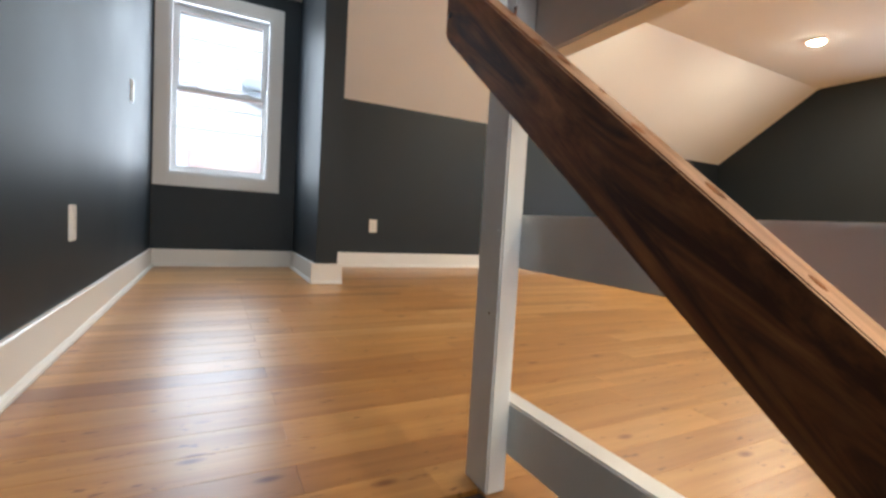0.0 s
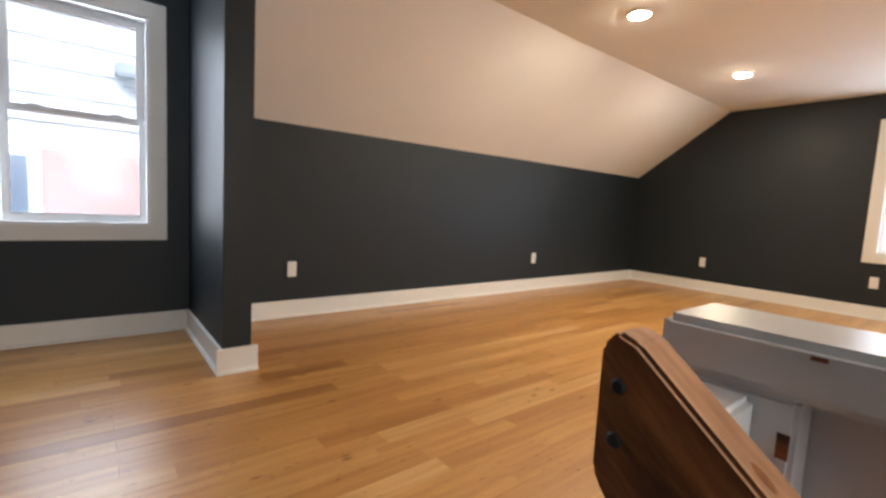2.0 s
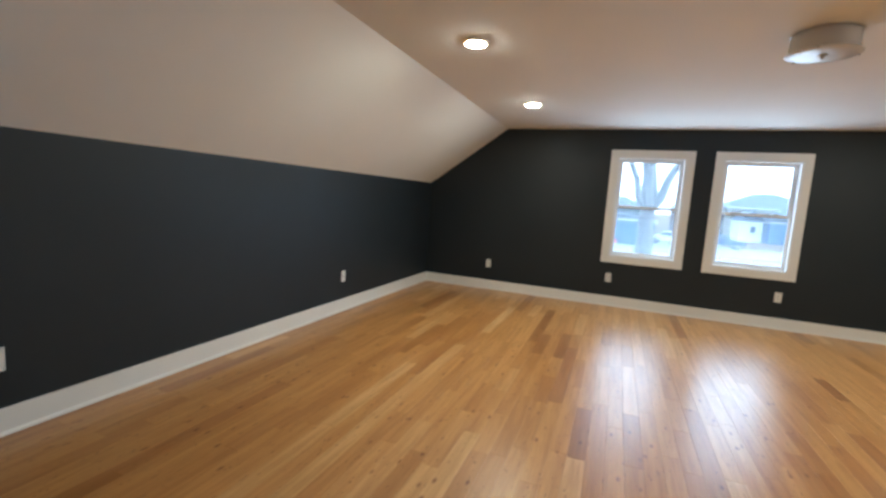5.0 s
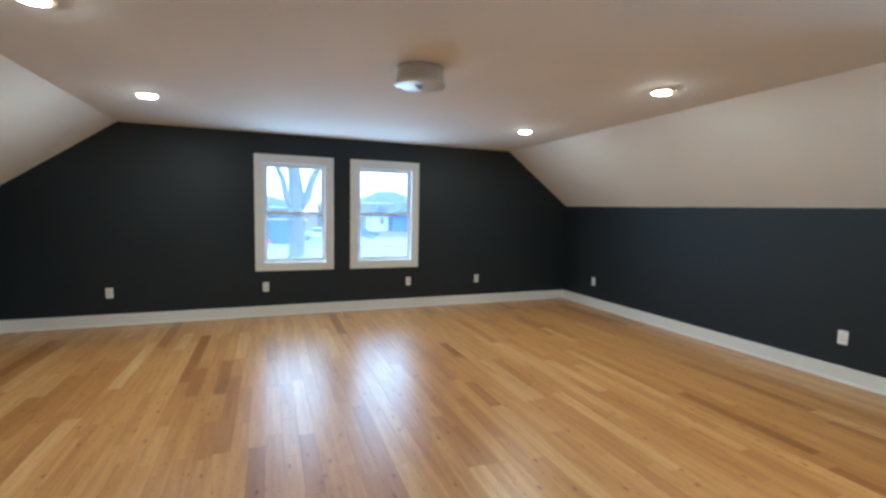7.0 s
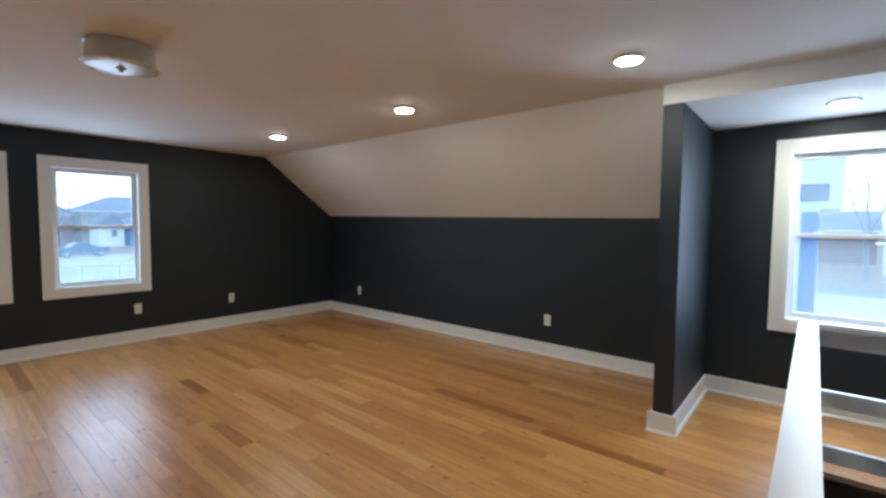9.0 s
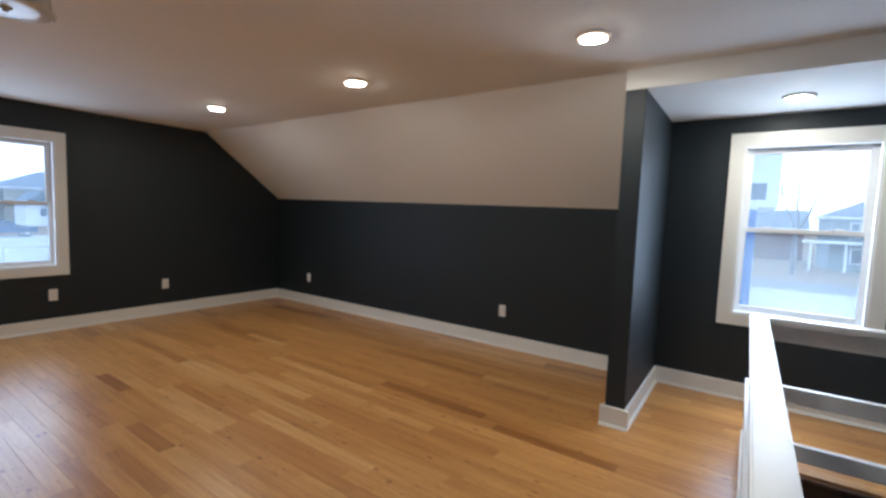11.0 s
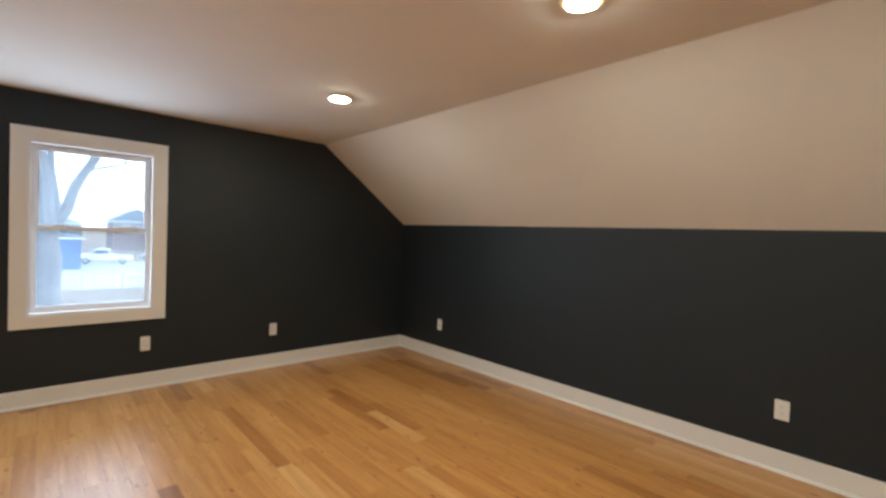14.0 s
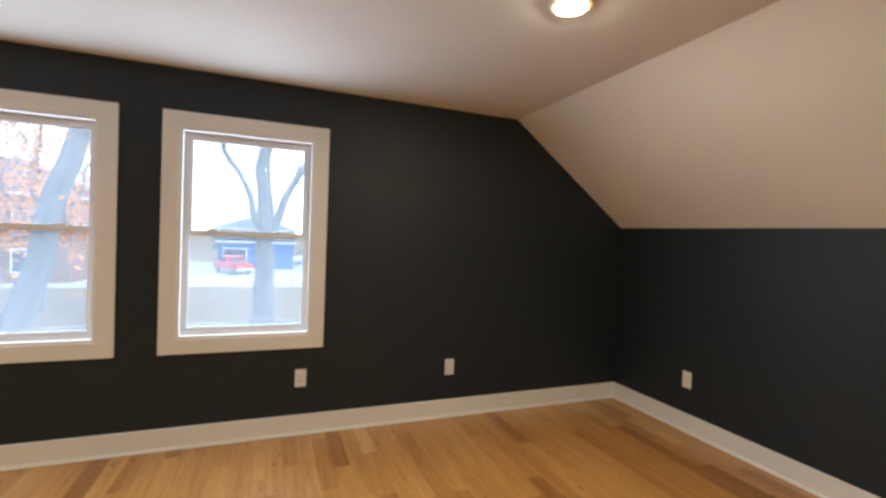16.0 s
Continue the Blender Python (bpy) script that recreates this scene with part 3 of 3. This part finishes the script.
BLUE = patchy("blue painted siding", (0.026, 0.075, 0.210), (0.036, 0.095, 0.250), 0.8, 0.6)
TAN = patchy("cream siding", (0.213, 0.174, 0.123), (0.243, 0.213, 0.153), 0.8, 0.7)
GREYS = patchy("grey green siding", (0.132, 0.153, 0.159), (0.159, 0.174, 0.186), 0.8, 0.7)
ROOF = patchy("grey asphalt shingles", (0.057, 0.069, 0.090), (0.081, 0.096, 0.123), 1.5)
NSIDE = patchy("bright white lap siding", (0.43, 0.44, 0.445), (0.475, 0.475, 0.475), 1.0, 0.6)
BRICK = patchy("weathered pink brick", (0.323, 0.171, 0.127), (0.391, 0.247, 0.196), 4.0)
BRICKD = patchy("red brick", (0.123, 0.063, 0.048), (0.159, 0.090, 0.069), 3.0)
DARKG = plain("dark window glass", (0.04, 0.06, 0.09), 0.08)
CARRED = plain("red car paint", (0.42, 0.012, 0.018), 0.35)
CARBLUE = plain("dark blue car paint", (0.03, 0.06, 0.12), 0.25)
CARWHITE = plain("white car paint", (0.66, 0.66, 0.66), 0.3)
TYRE = plain("tyre rubber", (0.02, 0.02, 0.02), 0.8)
G = GROUND

tagged(part("ground", boxed((-900, -900, G - 0.5), (900, 900, G)), LAWN), "dry brown winter grass stretching to the horizon", "ground", kind="structure")
for nm, lo, hi, mt, lb in (("pavement_east", (9.5, -60, G), (27.3, 60, G + 0.03), CONC, "pale concrete pavement along the street"),
                           ("driveway_east", (43.0, -40, G), (74.0, 26, G + 0.03), CONC, "wide pale concrete forecourt"),
                           ("road_south", (-80, -45.0, G), (9.0, -38.5, G + 0.03), ROAD, "grey asphalt side street"),
                           ("pavement_south", (-80, -38.45, G), (9.0, -14.0, G + 0.03), CONC, "pale concrete forecourt beside the house")):
    tagged(part(nm, boxed(lo, hi, 0.01), mt), lb, "pavement", kind="structure")
tagged(part("kerb_east", boxed((27.35, -60, G), (27.55, 60, G + 0.13), 0.02), CONC), "pale concrete kerb", "kerb", kind="structure")


def limb(bm, p, q, r0, r1, rg, seg=8, wob=0.05, steps=4):
    """A tapered, slightly crooked branch; returns its points."""
    p, q = Vector(p), Vector(q)
    pts = [p.lerp(q, i / steps) for i in range(steps + 1)]
    ln = (q - p).length
    for i in range(1, steps):
        pts[i] += Vector((rg.uniform(-1, 1), rg.uniform(-1, 1), rg.uniform(-0.5, 0.5))) * wob * ln
    rings = []
    for i, c in enumerate(pts):
        d = (pts[min(i + 1, steps)] - pts[max(i - 1, 0)]).normalized()
        u = d.orthogonal().normalized()
        v = d.cross(u)
        r = r0 + (r1 - r0) * i / steps
        rings.append([bm.verts.new(c + (u * math.cos(2 * math.pi * k / seg) + v * math.sin(2 * math.pi * k / seg)) * r) for k in range(seg)])
    for a, b in zip(rings, rings[1:]):
        for k in range(seg):
            bm.faces.new((a[k], a[(k + 1) % seg], b[(k + 1) % seg], b[k]))
    bm.faces.new(rings[-1])
    return pts


def twigs(bm, pts, r, rg, depth, length):
    if depth == 0:
        return
    for _ in range(4 if depth > 1 else 5):
        a = pts[rg.randrange(1, len(pts))]
        way = (pts[-1] - pts[0]).normalized() * 0.6 + Vector((rg.uniform(-1, 1), rg.uniform(-1, 1), rg.uniform(-0.1, 1.0)))
        b = a + way.normalized() * length * rg.uniform(0.6, 1.2)
        sub = limb(bm, a, b, r, r * 0.4, rg, seg=5, wob=0.07, steps=3)
        twigs(bm, sub, r * 0.45, rg, depth - 1, length * 0.55)


def tree(x, y, base_r, fork, limbs, seed, label, lean=(0, 0), leaves=0, spread=2.4):
    rg = random.Random(seed)
    top = new("tree")
    top.location = (x, y, G)
    tagged(top, label, "tree")
    f = Vector((lean[0], lean[1], fork))
    bm = bmesh.new()
    limb(bm, (0, 0, -0.1), (0.02 * lean[0], 0.02 * lean[1], 0.5), base_r * 1.55, base_r * 1.08, rg, 14, 0.0, 3)
    limb(bm, (0, 0, 0.4), f, base_r * 1.1, base_r * 0.8, rg, 14, 0.012, 6)
    part("trunk", bm, BARK, top, smooth=True)
    crown = bmesh.new()
    ends = []
    for (dx, dy, dz), r in limbs:
        pts = limb(crown, f - Vector((0, 0, 0.25)), f + Vector((dx, dy, dz)), base_r * r, base_r * r * 0.5, rg, 9, 0.04, 5)
        twigs(crown, pts[2:], base_r * r * 0.3, rg, 3, spread)
        pts2 = limb(crown, pts[-1], pts[-1] + Vector((dx * 0.35, dy * 0.35, dz * 0.9)), base_r * r * 0.5, 0.03, rg, 6, 0.06, 4)
        twigs(crown, pts2, base_r * r * 0.22, rg, 3, spread * 0.9)
        ends += pts2 + pts[2:]
    part("crown", crown, BARK, top, "bare winter branches")
    if leaves:
        lf = bmesh.new()
        for _ in range(leaves):
            c = rg.choice(ends) + Vector((rg.gauss(0, 1), rg.gauss(0, 1), rg.gauss(0, 0.8))) * spread * 0.8
            u = Vector((rg.uniform(-1, 1), rg.uniform(-1, 1), rg.uniform(-1, 1))).normalized()
            v = u.orthogonal().normalized()
            s = rg.uniform(0.07, 0.15)
            lf.faces.new([lf.verts.new(c + w) for w in (u * s, v * s * 0.6, -u * s, -v * s * 0.6)])
        part("leaves", lf, LEAF, top, "dry orange leaves still on the branches")
    return top


tree(27.0, 0.06, 0.46, 4.6, [((0.0, 2.1, 4.6), 0.42), ((-0.2, 0.30, 5.0), 0.80), ((0.2, -2.1, 4.1), 0.56), ((0.9, -0.5, 6.0), 0.32)], 5,
     "large bare tree with forked grey trunk beside the street")
tree(25.9, 8.95, 0.46, 8.4, [((0.5, -1.4, 4.0), 0.5), ((-0.4, 1.5, 4.6), 0.55), ((0.3, -0.3, 5.0), 0.5)], 11,
     "leaning tree with a few dry orange leaves", lean=(0.0, -1.95), leaves=1200, spread=2.2)
tree(33.0, 11.0, 0.3, 3.4, [((0.0, 1.6, 3.4), 0.5), ((0.2, -1.8, 3.2), 0.5), ((0.2, 0.2, 4.4), 0.6)], 21, "tree with dry orange leaves", leaves=9000, spread=2.6)
tree(-2.4, -52.0, 0.22, 3.8, [((1.2, 0, 3.4), 0.55), ((-1.4, 0.2, 3.6), 0.55), ((0.1, 0.3, 4.4), 0.6)], 31, "bare tree beside the side street", spread=1.8)
tree(96.0, -14.0, 0.3, 4.0, [((0, 1.6, 4.0), 0.5), ((0, -1.5, 3.6), 0.5), ((0, 0.2, 5), 0.6)], 41, "bare tree beside the far houses", spread=2.6)


def glazed(parent, lo, hi, axis, mat_frame=None):
    """A framed window on a facade: frame, pane and sill; lo, hi give its box."""
    fr = part("window", boxed(lo, hi, 0.01), mat_frame or SIDING, parent, "white framed window")
    l, h = list(lo), list(hi)
    for k in range(3):
        if k != axis:
            l[k] += 0.1
            h[k] -= 0.1
    l[axis] -= 0.03
    h[axis] += 0.03
    part("pane", boxed(l, h), DARKG, fr)
    return fr


def house(name, x0, x1, y0, y1, eave, apex, mat, label, ridge="hip", over=0.5, windows=()):
    top = new(name)
    tagged(top, label, "house")
    part("wall", boxed((x0, y0, G), (x1, y1, eave)), mat, top)
    a, b, c, d = x0 - over, x1 + over, y0 - over, y1 + over
    bm = bmesh.new()
    low = [bm.verts.new(p) for p in ((a, c, eave), (b, c, eave), (b, d, eave), (a, d, eave))]
    mx, my = (a + b) / 2, (c + d) / 2
    if ridge == "hip":
        r = min(b - a, d - c) / 2 * 0.9
        up = [bm.verts.new((mx, c + r, apex)), bm.verts.new((mx, d - r, apex))] if d - c > b - a else [bm.verts.new((a + r, my, apex)), bm.verts.new((b - r, my, apex))]
    elif ridge == "x":
        up = [bm.verts.new((a, my, apex)), bm.verts.new((b, my, apex))]
    else:
        up = [bm.verts.new((mx, c, apex)), bm.verts.new((mx, d, apex))]
    bmesh.ops.convex_hull(bm, input=low + up)
    part("roof", bm, ROOF, top)
    part("fascia", boxed((a, c, eave - 0.22), (b, d, eave - 0.02), 0.02), SIDING, top, "white fascia board")
    if ridge in "xy":
        for s in ((x0 - 0.02, x1 + 0.02) if ridge == "x" else (y0 - 0.02, y1 + 0.02)):
            tri = [(s, c + 0.5, eave), (s, d - 0.5, eave), (s, my, apex - 0.35)] if ridge == "x" else [(a + 0.5, s, eave), (b - 0.5, s, eave), (mx, s, apex - 0.35)]
            g = bmesh.new()
            g.faces.new([g.verts.new(p) for p in tri])
            part("gable", g, mat, top)
    for lo, hi, axis in windows:
        glazed(top, lo, hi, axis)
    return top


# eastern side of the street
house("garage", 62.0, 74.0, -2.9, 5.5, 0.15, 0.75, BLUE, "long low blue painted garage with white trim", "x", 0.3,
      [((61.9, 2.3, G + 0.1), (62.05, 4.9, G + 2.5), 0)])
house("house", 110.0, 124.0, -36.0, -19.5, 3.3, 6.6, TAN, "cream two-storey house with grey hip roof", "hip", 0.9,
      [((109.9, -24.5, 0.6), (110.05, -22.8, 2.2), 0), ((109.9, -28.0, 0.6), (110.05, -26.2, 2.2), 0), ((109.9, -24.5, -2.2), (110.05, -22.0, -0.6), 0)])
house("shed", 99.0, 106.0, -23.6, -19.9, 0.6, 2.6, SIDING, "small white gabled outbuilding", "x", 0.35, [((98.9, -22.6, -1.6), (99.05, -21.6, -0.2), 0)])
house("house", 97.0, 108.0, -34.0, -24.2, 0.8, 3.4, BLUE, "blue painted gabled house with grey roof", "x", 0.5, [((96.9, -29.8, -1.8), (97.05, -28.2, -0.2), 0)])
house("house", 112.0, 124.0, -18.6, -10.5, 2.6, 5.2, BRICKD, "brick house with grey gabled roof", "x", 0.6,
      [((111.9, -16.0, 0.3), (112.05, -14.4, 1.8), 0), ((111.9, -13.4, 0.3), (112.05, -12.0, 1.8), 0)])
house("house", 118.0, 132.0, -6.0, 12.0, 1.8, 4.6, GREYS, "grey house far down the street", "hip", 0.7, [((117.9, -2.0, -1.0), (118.05, 0.2, 0.6), 0)])
house("house", 46.0, 58.0, 14.0, 30.0, 3.6, 6.8, BRICKD, "red brick house behind the trees", "hip", 0.6,
      [((45.9, 16.0, 0.4), (46.05, 17.6, 2.2), 0), ((45.9, 20.0, 0.4), (46.05, 21.6, 2.2), 0), ((45.9, 16.0, -2.4), (46.05, 17.6, -0.6), 0)])

# southern side
blue_house = house("house", 0.95, 9.0, -31.0, -22.0, 5.6, 8.2, SIDING, "white and blue house with a dark upper window", "x", 0.3, [((0.6, -22.05, 2.3), (1.9, -21.9, 3.2), 1)])
part("upper_bay", boxed((0.25, -30.9, 2.1), (0.945, -21.96, 5.55), 0.02), SIDING, blue_house, "white overhanging upper storey")
part("blue_panel", boxed((0.97, -21.98, -2.6), (1.52, -21.93, 2.0), 0.02), BLUE, blue_house, "blue painted siding panel")
south_house = house("house", -17.0, -5.9, -72.0, -61.0, 2.5, 5.2, GREYS, "grey two-storey house with hip roof and porch", "hip", 0.7,
      [((-8.2, -61.05, 0.3), (-7.4, -60.9, 1.9), 1), ((-10.8, -61.05, 0.3), (-9.2, -60.9, 1.9), 1), ((-13.6, -61.05, 0.3), (-12.2, -60.9, 1.9), 1),
       ((-9.6, -61.05, -2.4), (-7.6, -60.9, -0.8), 1), ((-13.0, -61.05, -2.4), (-11.0, -60.9, -0.8), 1)])
part("porch_roof", boxed((-17.3, -61.0, -0.35), (-3.6, -58.6, -0.1), 0.03), SIDING, south_house, "white porch roof")
for px in (-4.2, -7.0, -10.2, -13.4):
    part("porch_post", boxed((px - 0.09, -58.95, G), (px + 0.09, -58.75, -0.35), 0.01), SIDING, south_house)
house("house", -4.8, 5.0, -84.0, -74.0, 1.0, 3.6, BRICKD, "brown brick house beyond the lawn", "x", 0.5)

# northern neighbour, close by
nb = new("house")
tagged(nb, "neighbouring house with white lap siding over pink brick", "house")
part("wall", boxed((-9, 8.62, G), (9, 16, 5.6)), NSIDE, nb)
part("brick_wall", boxed((-9, 8.5, G), (9, 8.615, 1.375)), BRICK, nb, "weathered pink brick lower wall")
for k in range(12):
    z0 = 1.39 + 0.35 * k
    bm = prism([(8.615, z0), (8.560, z0), (8.602, z0 + 0.35), (8.615, z0 + 0.35)], 0, -9, 9)
    part("siding_board", bm, NSIDE, nb)
part("corner_gutter", boxed((1.0, 8.20, 2.42), (2.6, 8.57, 2.60), 0.03), GREYS, nb, "grey gutter box under a roof corner")
part("gutter_spout", boxed((1.10, 8.33, 2.27), (1.5, 8.55, 2.42), 0.05), GREYS, nb, "grey gutter outlet")
nwin = part("window", boxed((-1.1, 8.44, 0.40), (0.24, 8.50, 1.37), 0.01), NSIDE, nb, "white framed window")
part("pane", boxed((-1.0, 8.42, 0.52), (0.10, 8.435, 1.27)), DARKG, nwin)
bm = bmesh.new()
rg = random.Random(3)
for r in range(11):
    x = -1.4 + (0.11 if r % 2 else 0.0)
    z = 1.30 - 0.076 * r
    while x < 2.2:
        if not (x < 0.27 and z > 0.36):
            box(bm, (x, 8.484 + rg.uniform(-0.003, 0.003), z), (x + 0.205, 8.4995, z + 0.064))
        x += 0.218
tagged(part("bricks", bm, BRICK, nb), kind="stuff")


# parked vehicles
def wheel(parent, x, y, z, r):
    t = lathe([(r * 0.62, -0.1), (r * 0.95, -0.1), (r, -0.06), (r, 0.06), (r * 0.95, 0.1), (r * 0.62, 0.1)], 20)
    bmesh.ops.transform(t, matrix=pose(x, y, z, 90, 0, 0), verts=t.verts)
    w = part("tyre", t, TYRE, parent)
    m = lathe([(0.0, -0.08), (r * 0.3, -0.09), (r * 0.62, -0.06), (r * 0.62, 0.06), (r * 0.3, 0.09), (0.0, 0.08)], 16)
    bmesh.ops.transform(m, matrix=pose(x, y, z, 90, 0, 0), verts=m.verts)
    part("rim", m, METAL, w)


def pickup(m, paint, label):
    """A pickup, front towards +x, wheels on z = 0."""
    top = new("pickup_truck")
    tagged(top, label, "pickup truck")
    side = [(-2.7, 0.5), (-2.72, 1.12), (-0.75, 1.14), (-0.7, 1.2), (-0.45, 1.82), (0.75, 1.84), (1.25, 1.22), (2.55, 1.08), (2.7, 0.9), (2.7, 0.5)]
    bm = prism(side, 1, -0.93, 0.93)
    bmesh.ops.bevel(bm, geom=list(bm.edges), offset=0.05, segments=2, affect="EDGES")
    part("body", bm, paint, top)
    part("bed", boxed((-2.6, -0.78, 1.0), (-0.85, 0.78, 1.155)), TYRE, top, "dark truck bed")
    for s in (-0.9315, 0.9005):
        part("side_window", prism([(-0.5, 1.26), (-0.33, 1.74), (0.68, 1.76), (1.08, 1.28)], 1, s, s + 0.031), DARKG, top)
    part("rear_window", boxed((-0.735, -0.7, 1.3), (-0.56, 0.7, 1.7)), DARKG, top)
    bm = prism([(0.98, 1.7), (1.36, 1.26), (1.34, 1.24), (0.96, 1.66)], 1, -0.75, 0.75)
    part("windscreen", bm, DARKG, top)
    part("bumper", boxed((-2.82, -0.9, 0.48), (-2.68, 0.9, 0.68), 0.03), METAL, top)
    part("bumper", boxed((2.66, -0.9, 0.45), (2.8, 0.9, 0.68), 0.03), METAL, top)
    for y in (-0.78, 0.78):
        part("tail_lamp", boxed((-2.76, y - 0.1, 0.78), (-2.7, y + 0.1, 1.05), 0.01), CARRED, top)
        part("headlight", boxed((2.66, y - 0.14, 0.82), (2.73, y + 0.14, 0.98), 0.01), DIFF, top)
    for x in (-1.75, 1.75):
        for y in (-0.84, 0.84):
            wheel(top, x, y, 0.38, 0.38)
    top.matrix_world = m
    return top


pickup(pose(56.0, 3.4, G + 0.03, 0, 0, 28), CARRED, "red pickup truck parked before the blue garage")
pickup(pose(72.0, -12.2, G + 0.03, 0, 0, 96), CARBLUE, "dark blue pickup truck parked across the forecourt")
pickup(pose(70.0, -5.6, G + 0.03, 0, 0, 80), CARWHITE, "white pickup truck parked beside the garage")
# chain fence along the forecourt
fence = new("fence")
tagged(fence, "thin metal post and rail fence beside the forecourt", "fence")
for k in range(12):
    part("post", boxed((43.6, -26 + k * 2.4, G), (43.66, -25.94 + k * 2.4, G + 1.1)), METAL, fence)
for z in (1.05,):
    part("top_rail", boxed((43.605, -26, G + z), (43.655, 0.5, G + z + 0.05)), METAL, fence)

# ---- floor planks, last ----
rng = random.Random(7)
PW = 0.092
lengths = [0.46, 0.61, 0.76, 0.92, 1.07, 1.22]
shared = {}


def plank_mesh(length):
    key = round(length, 2)
    if key not in shared:
        e = 0.0006
        bm = bmesh.new()
        lo = [bm.verts.new(p) for p in ((0, 0, -0.012), (key - 0.0004, 0, -0.012), (key - 0.0004, PW - 0.0004, -0.012), (0, PW - 0.0004, -0.012))]
        mid = [bm.verts.new((v.co.x, v.co.y, -e)) for v in lo]
        up = [bm.verts.new((min(max(v.co.x, e), key - 0.0004 - e), min(max(v.co.y, e), PW - 0.0004 - e), 0.0)) for v in lo]
        for i in range(4):
            j = (i + 1) % 4
            bm.faces.new((lo[i], lo[j], mid[j], mid[i]))
            bm.faces.new((mid[i], mid[j], up[j], up[i]))
        bm.faces.new(up)
        shared[key] = mesh_from("plank", bm, PLANK)
    return shared[key]


rest = bmesh.new()
singles = 0
row, y = 0, S
while y < N - 0.001:
    starts = [(W, floor_landing)] if y >= WELL_N else [(W, floor_back)] if y + PW <= WELL_S else [(WELL_E, floor)]
    x = starts[0][0]
    owner = starts[0][1]
    cut = rng.uniform(0.2, 1.2)
    if y >= WELL_N and row % 2:
        cut = 0.757 - W            # the landing's boards break on one line, every other row
    while x < E - 0.02:
        ln = min(cut, E - x)
        if E - x - ln < 0.1:
            ln = E - x
        ln = round(ln, 2)
        near = 1.0 < x + ln / 2 < 5.9 and -1.5 < y < 3.0
        own = floor if x + ln / 2 > WELL_E else owner
        if near and singles < 300:
            ob = new("plank", plank_mesh(ln))
            ob.location = (x, y, 0)
            ob.parent = own
            singles += 1
        else:
            e, a, b, c, d = 0.0006, x, x + ln - 0.0004, y, y + PW - 0.0004
            mid = [rest.verts.new(p) for p in ((a, c, -0.013), (b, c, -0.013), (b, d, -0.013), (a, d, -0.013))]
            mid2_ = [rest.verts.new(p) for p in ((a, c, -e), (b, c, -e), (b, d, -e), (a, d, -e))]
            up = [rest.verts.new(p) for p in ((a + e, c + e, 0), (b - e, c + e, 0), (b - e, d - e, 0), (a + e, d - e, 0))]
            for i in range(4):
                j = (i + 1) % 4
                rest.faces.new((mid[i], mid[j], mid2_[j], mid2_[i]))
                rest.faces.new((mid2_[i], mid2_[j], up[j], up[i]))
            rest.faces.new(up)
        x += ln
        cut = rng.choice(lengths)
    y += PW
    row += 1
me = bpy.data.meshes.new("planks")
rest.to_mesh(me)
rest.free()
me.materials.append(PLANK)
loose = new("planks", me)
loose.parent = floor
tagged(loose, kind="stuff")
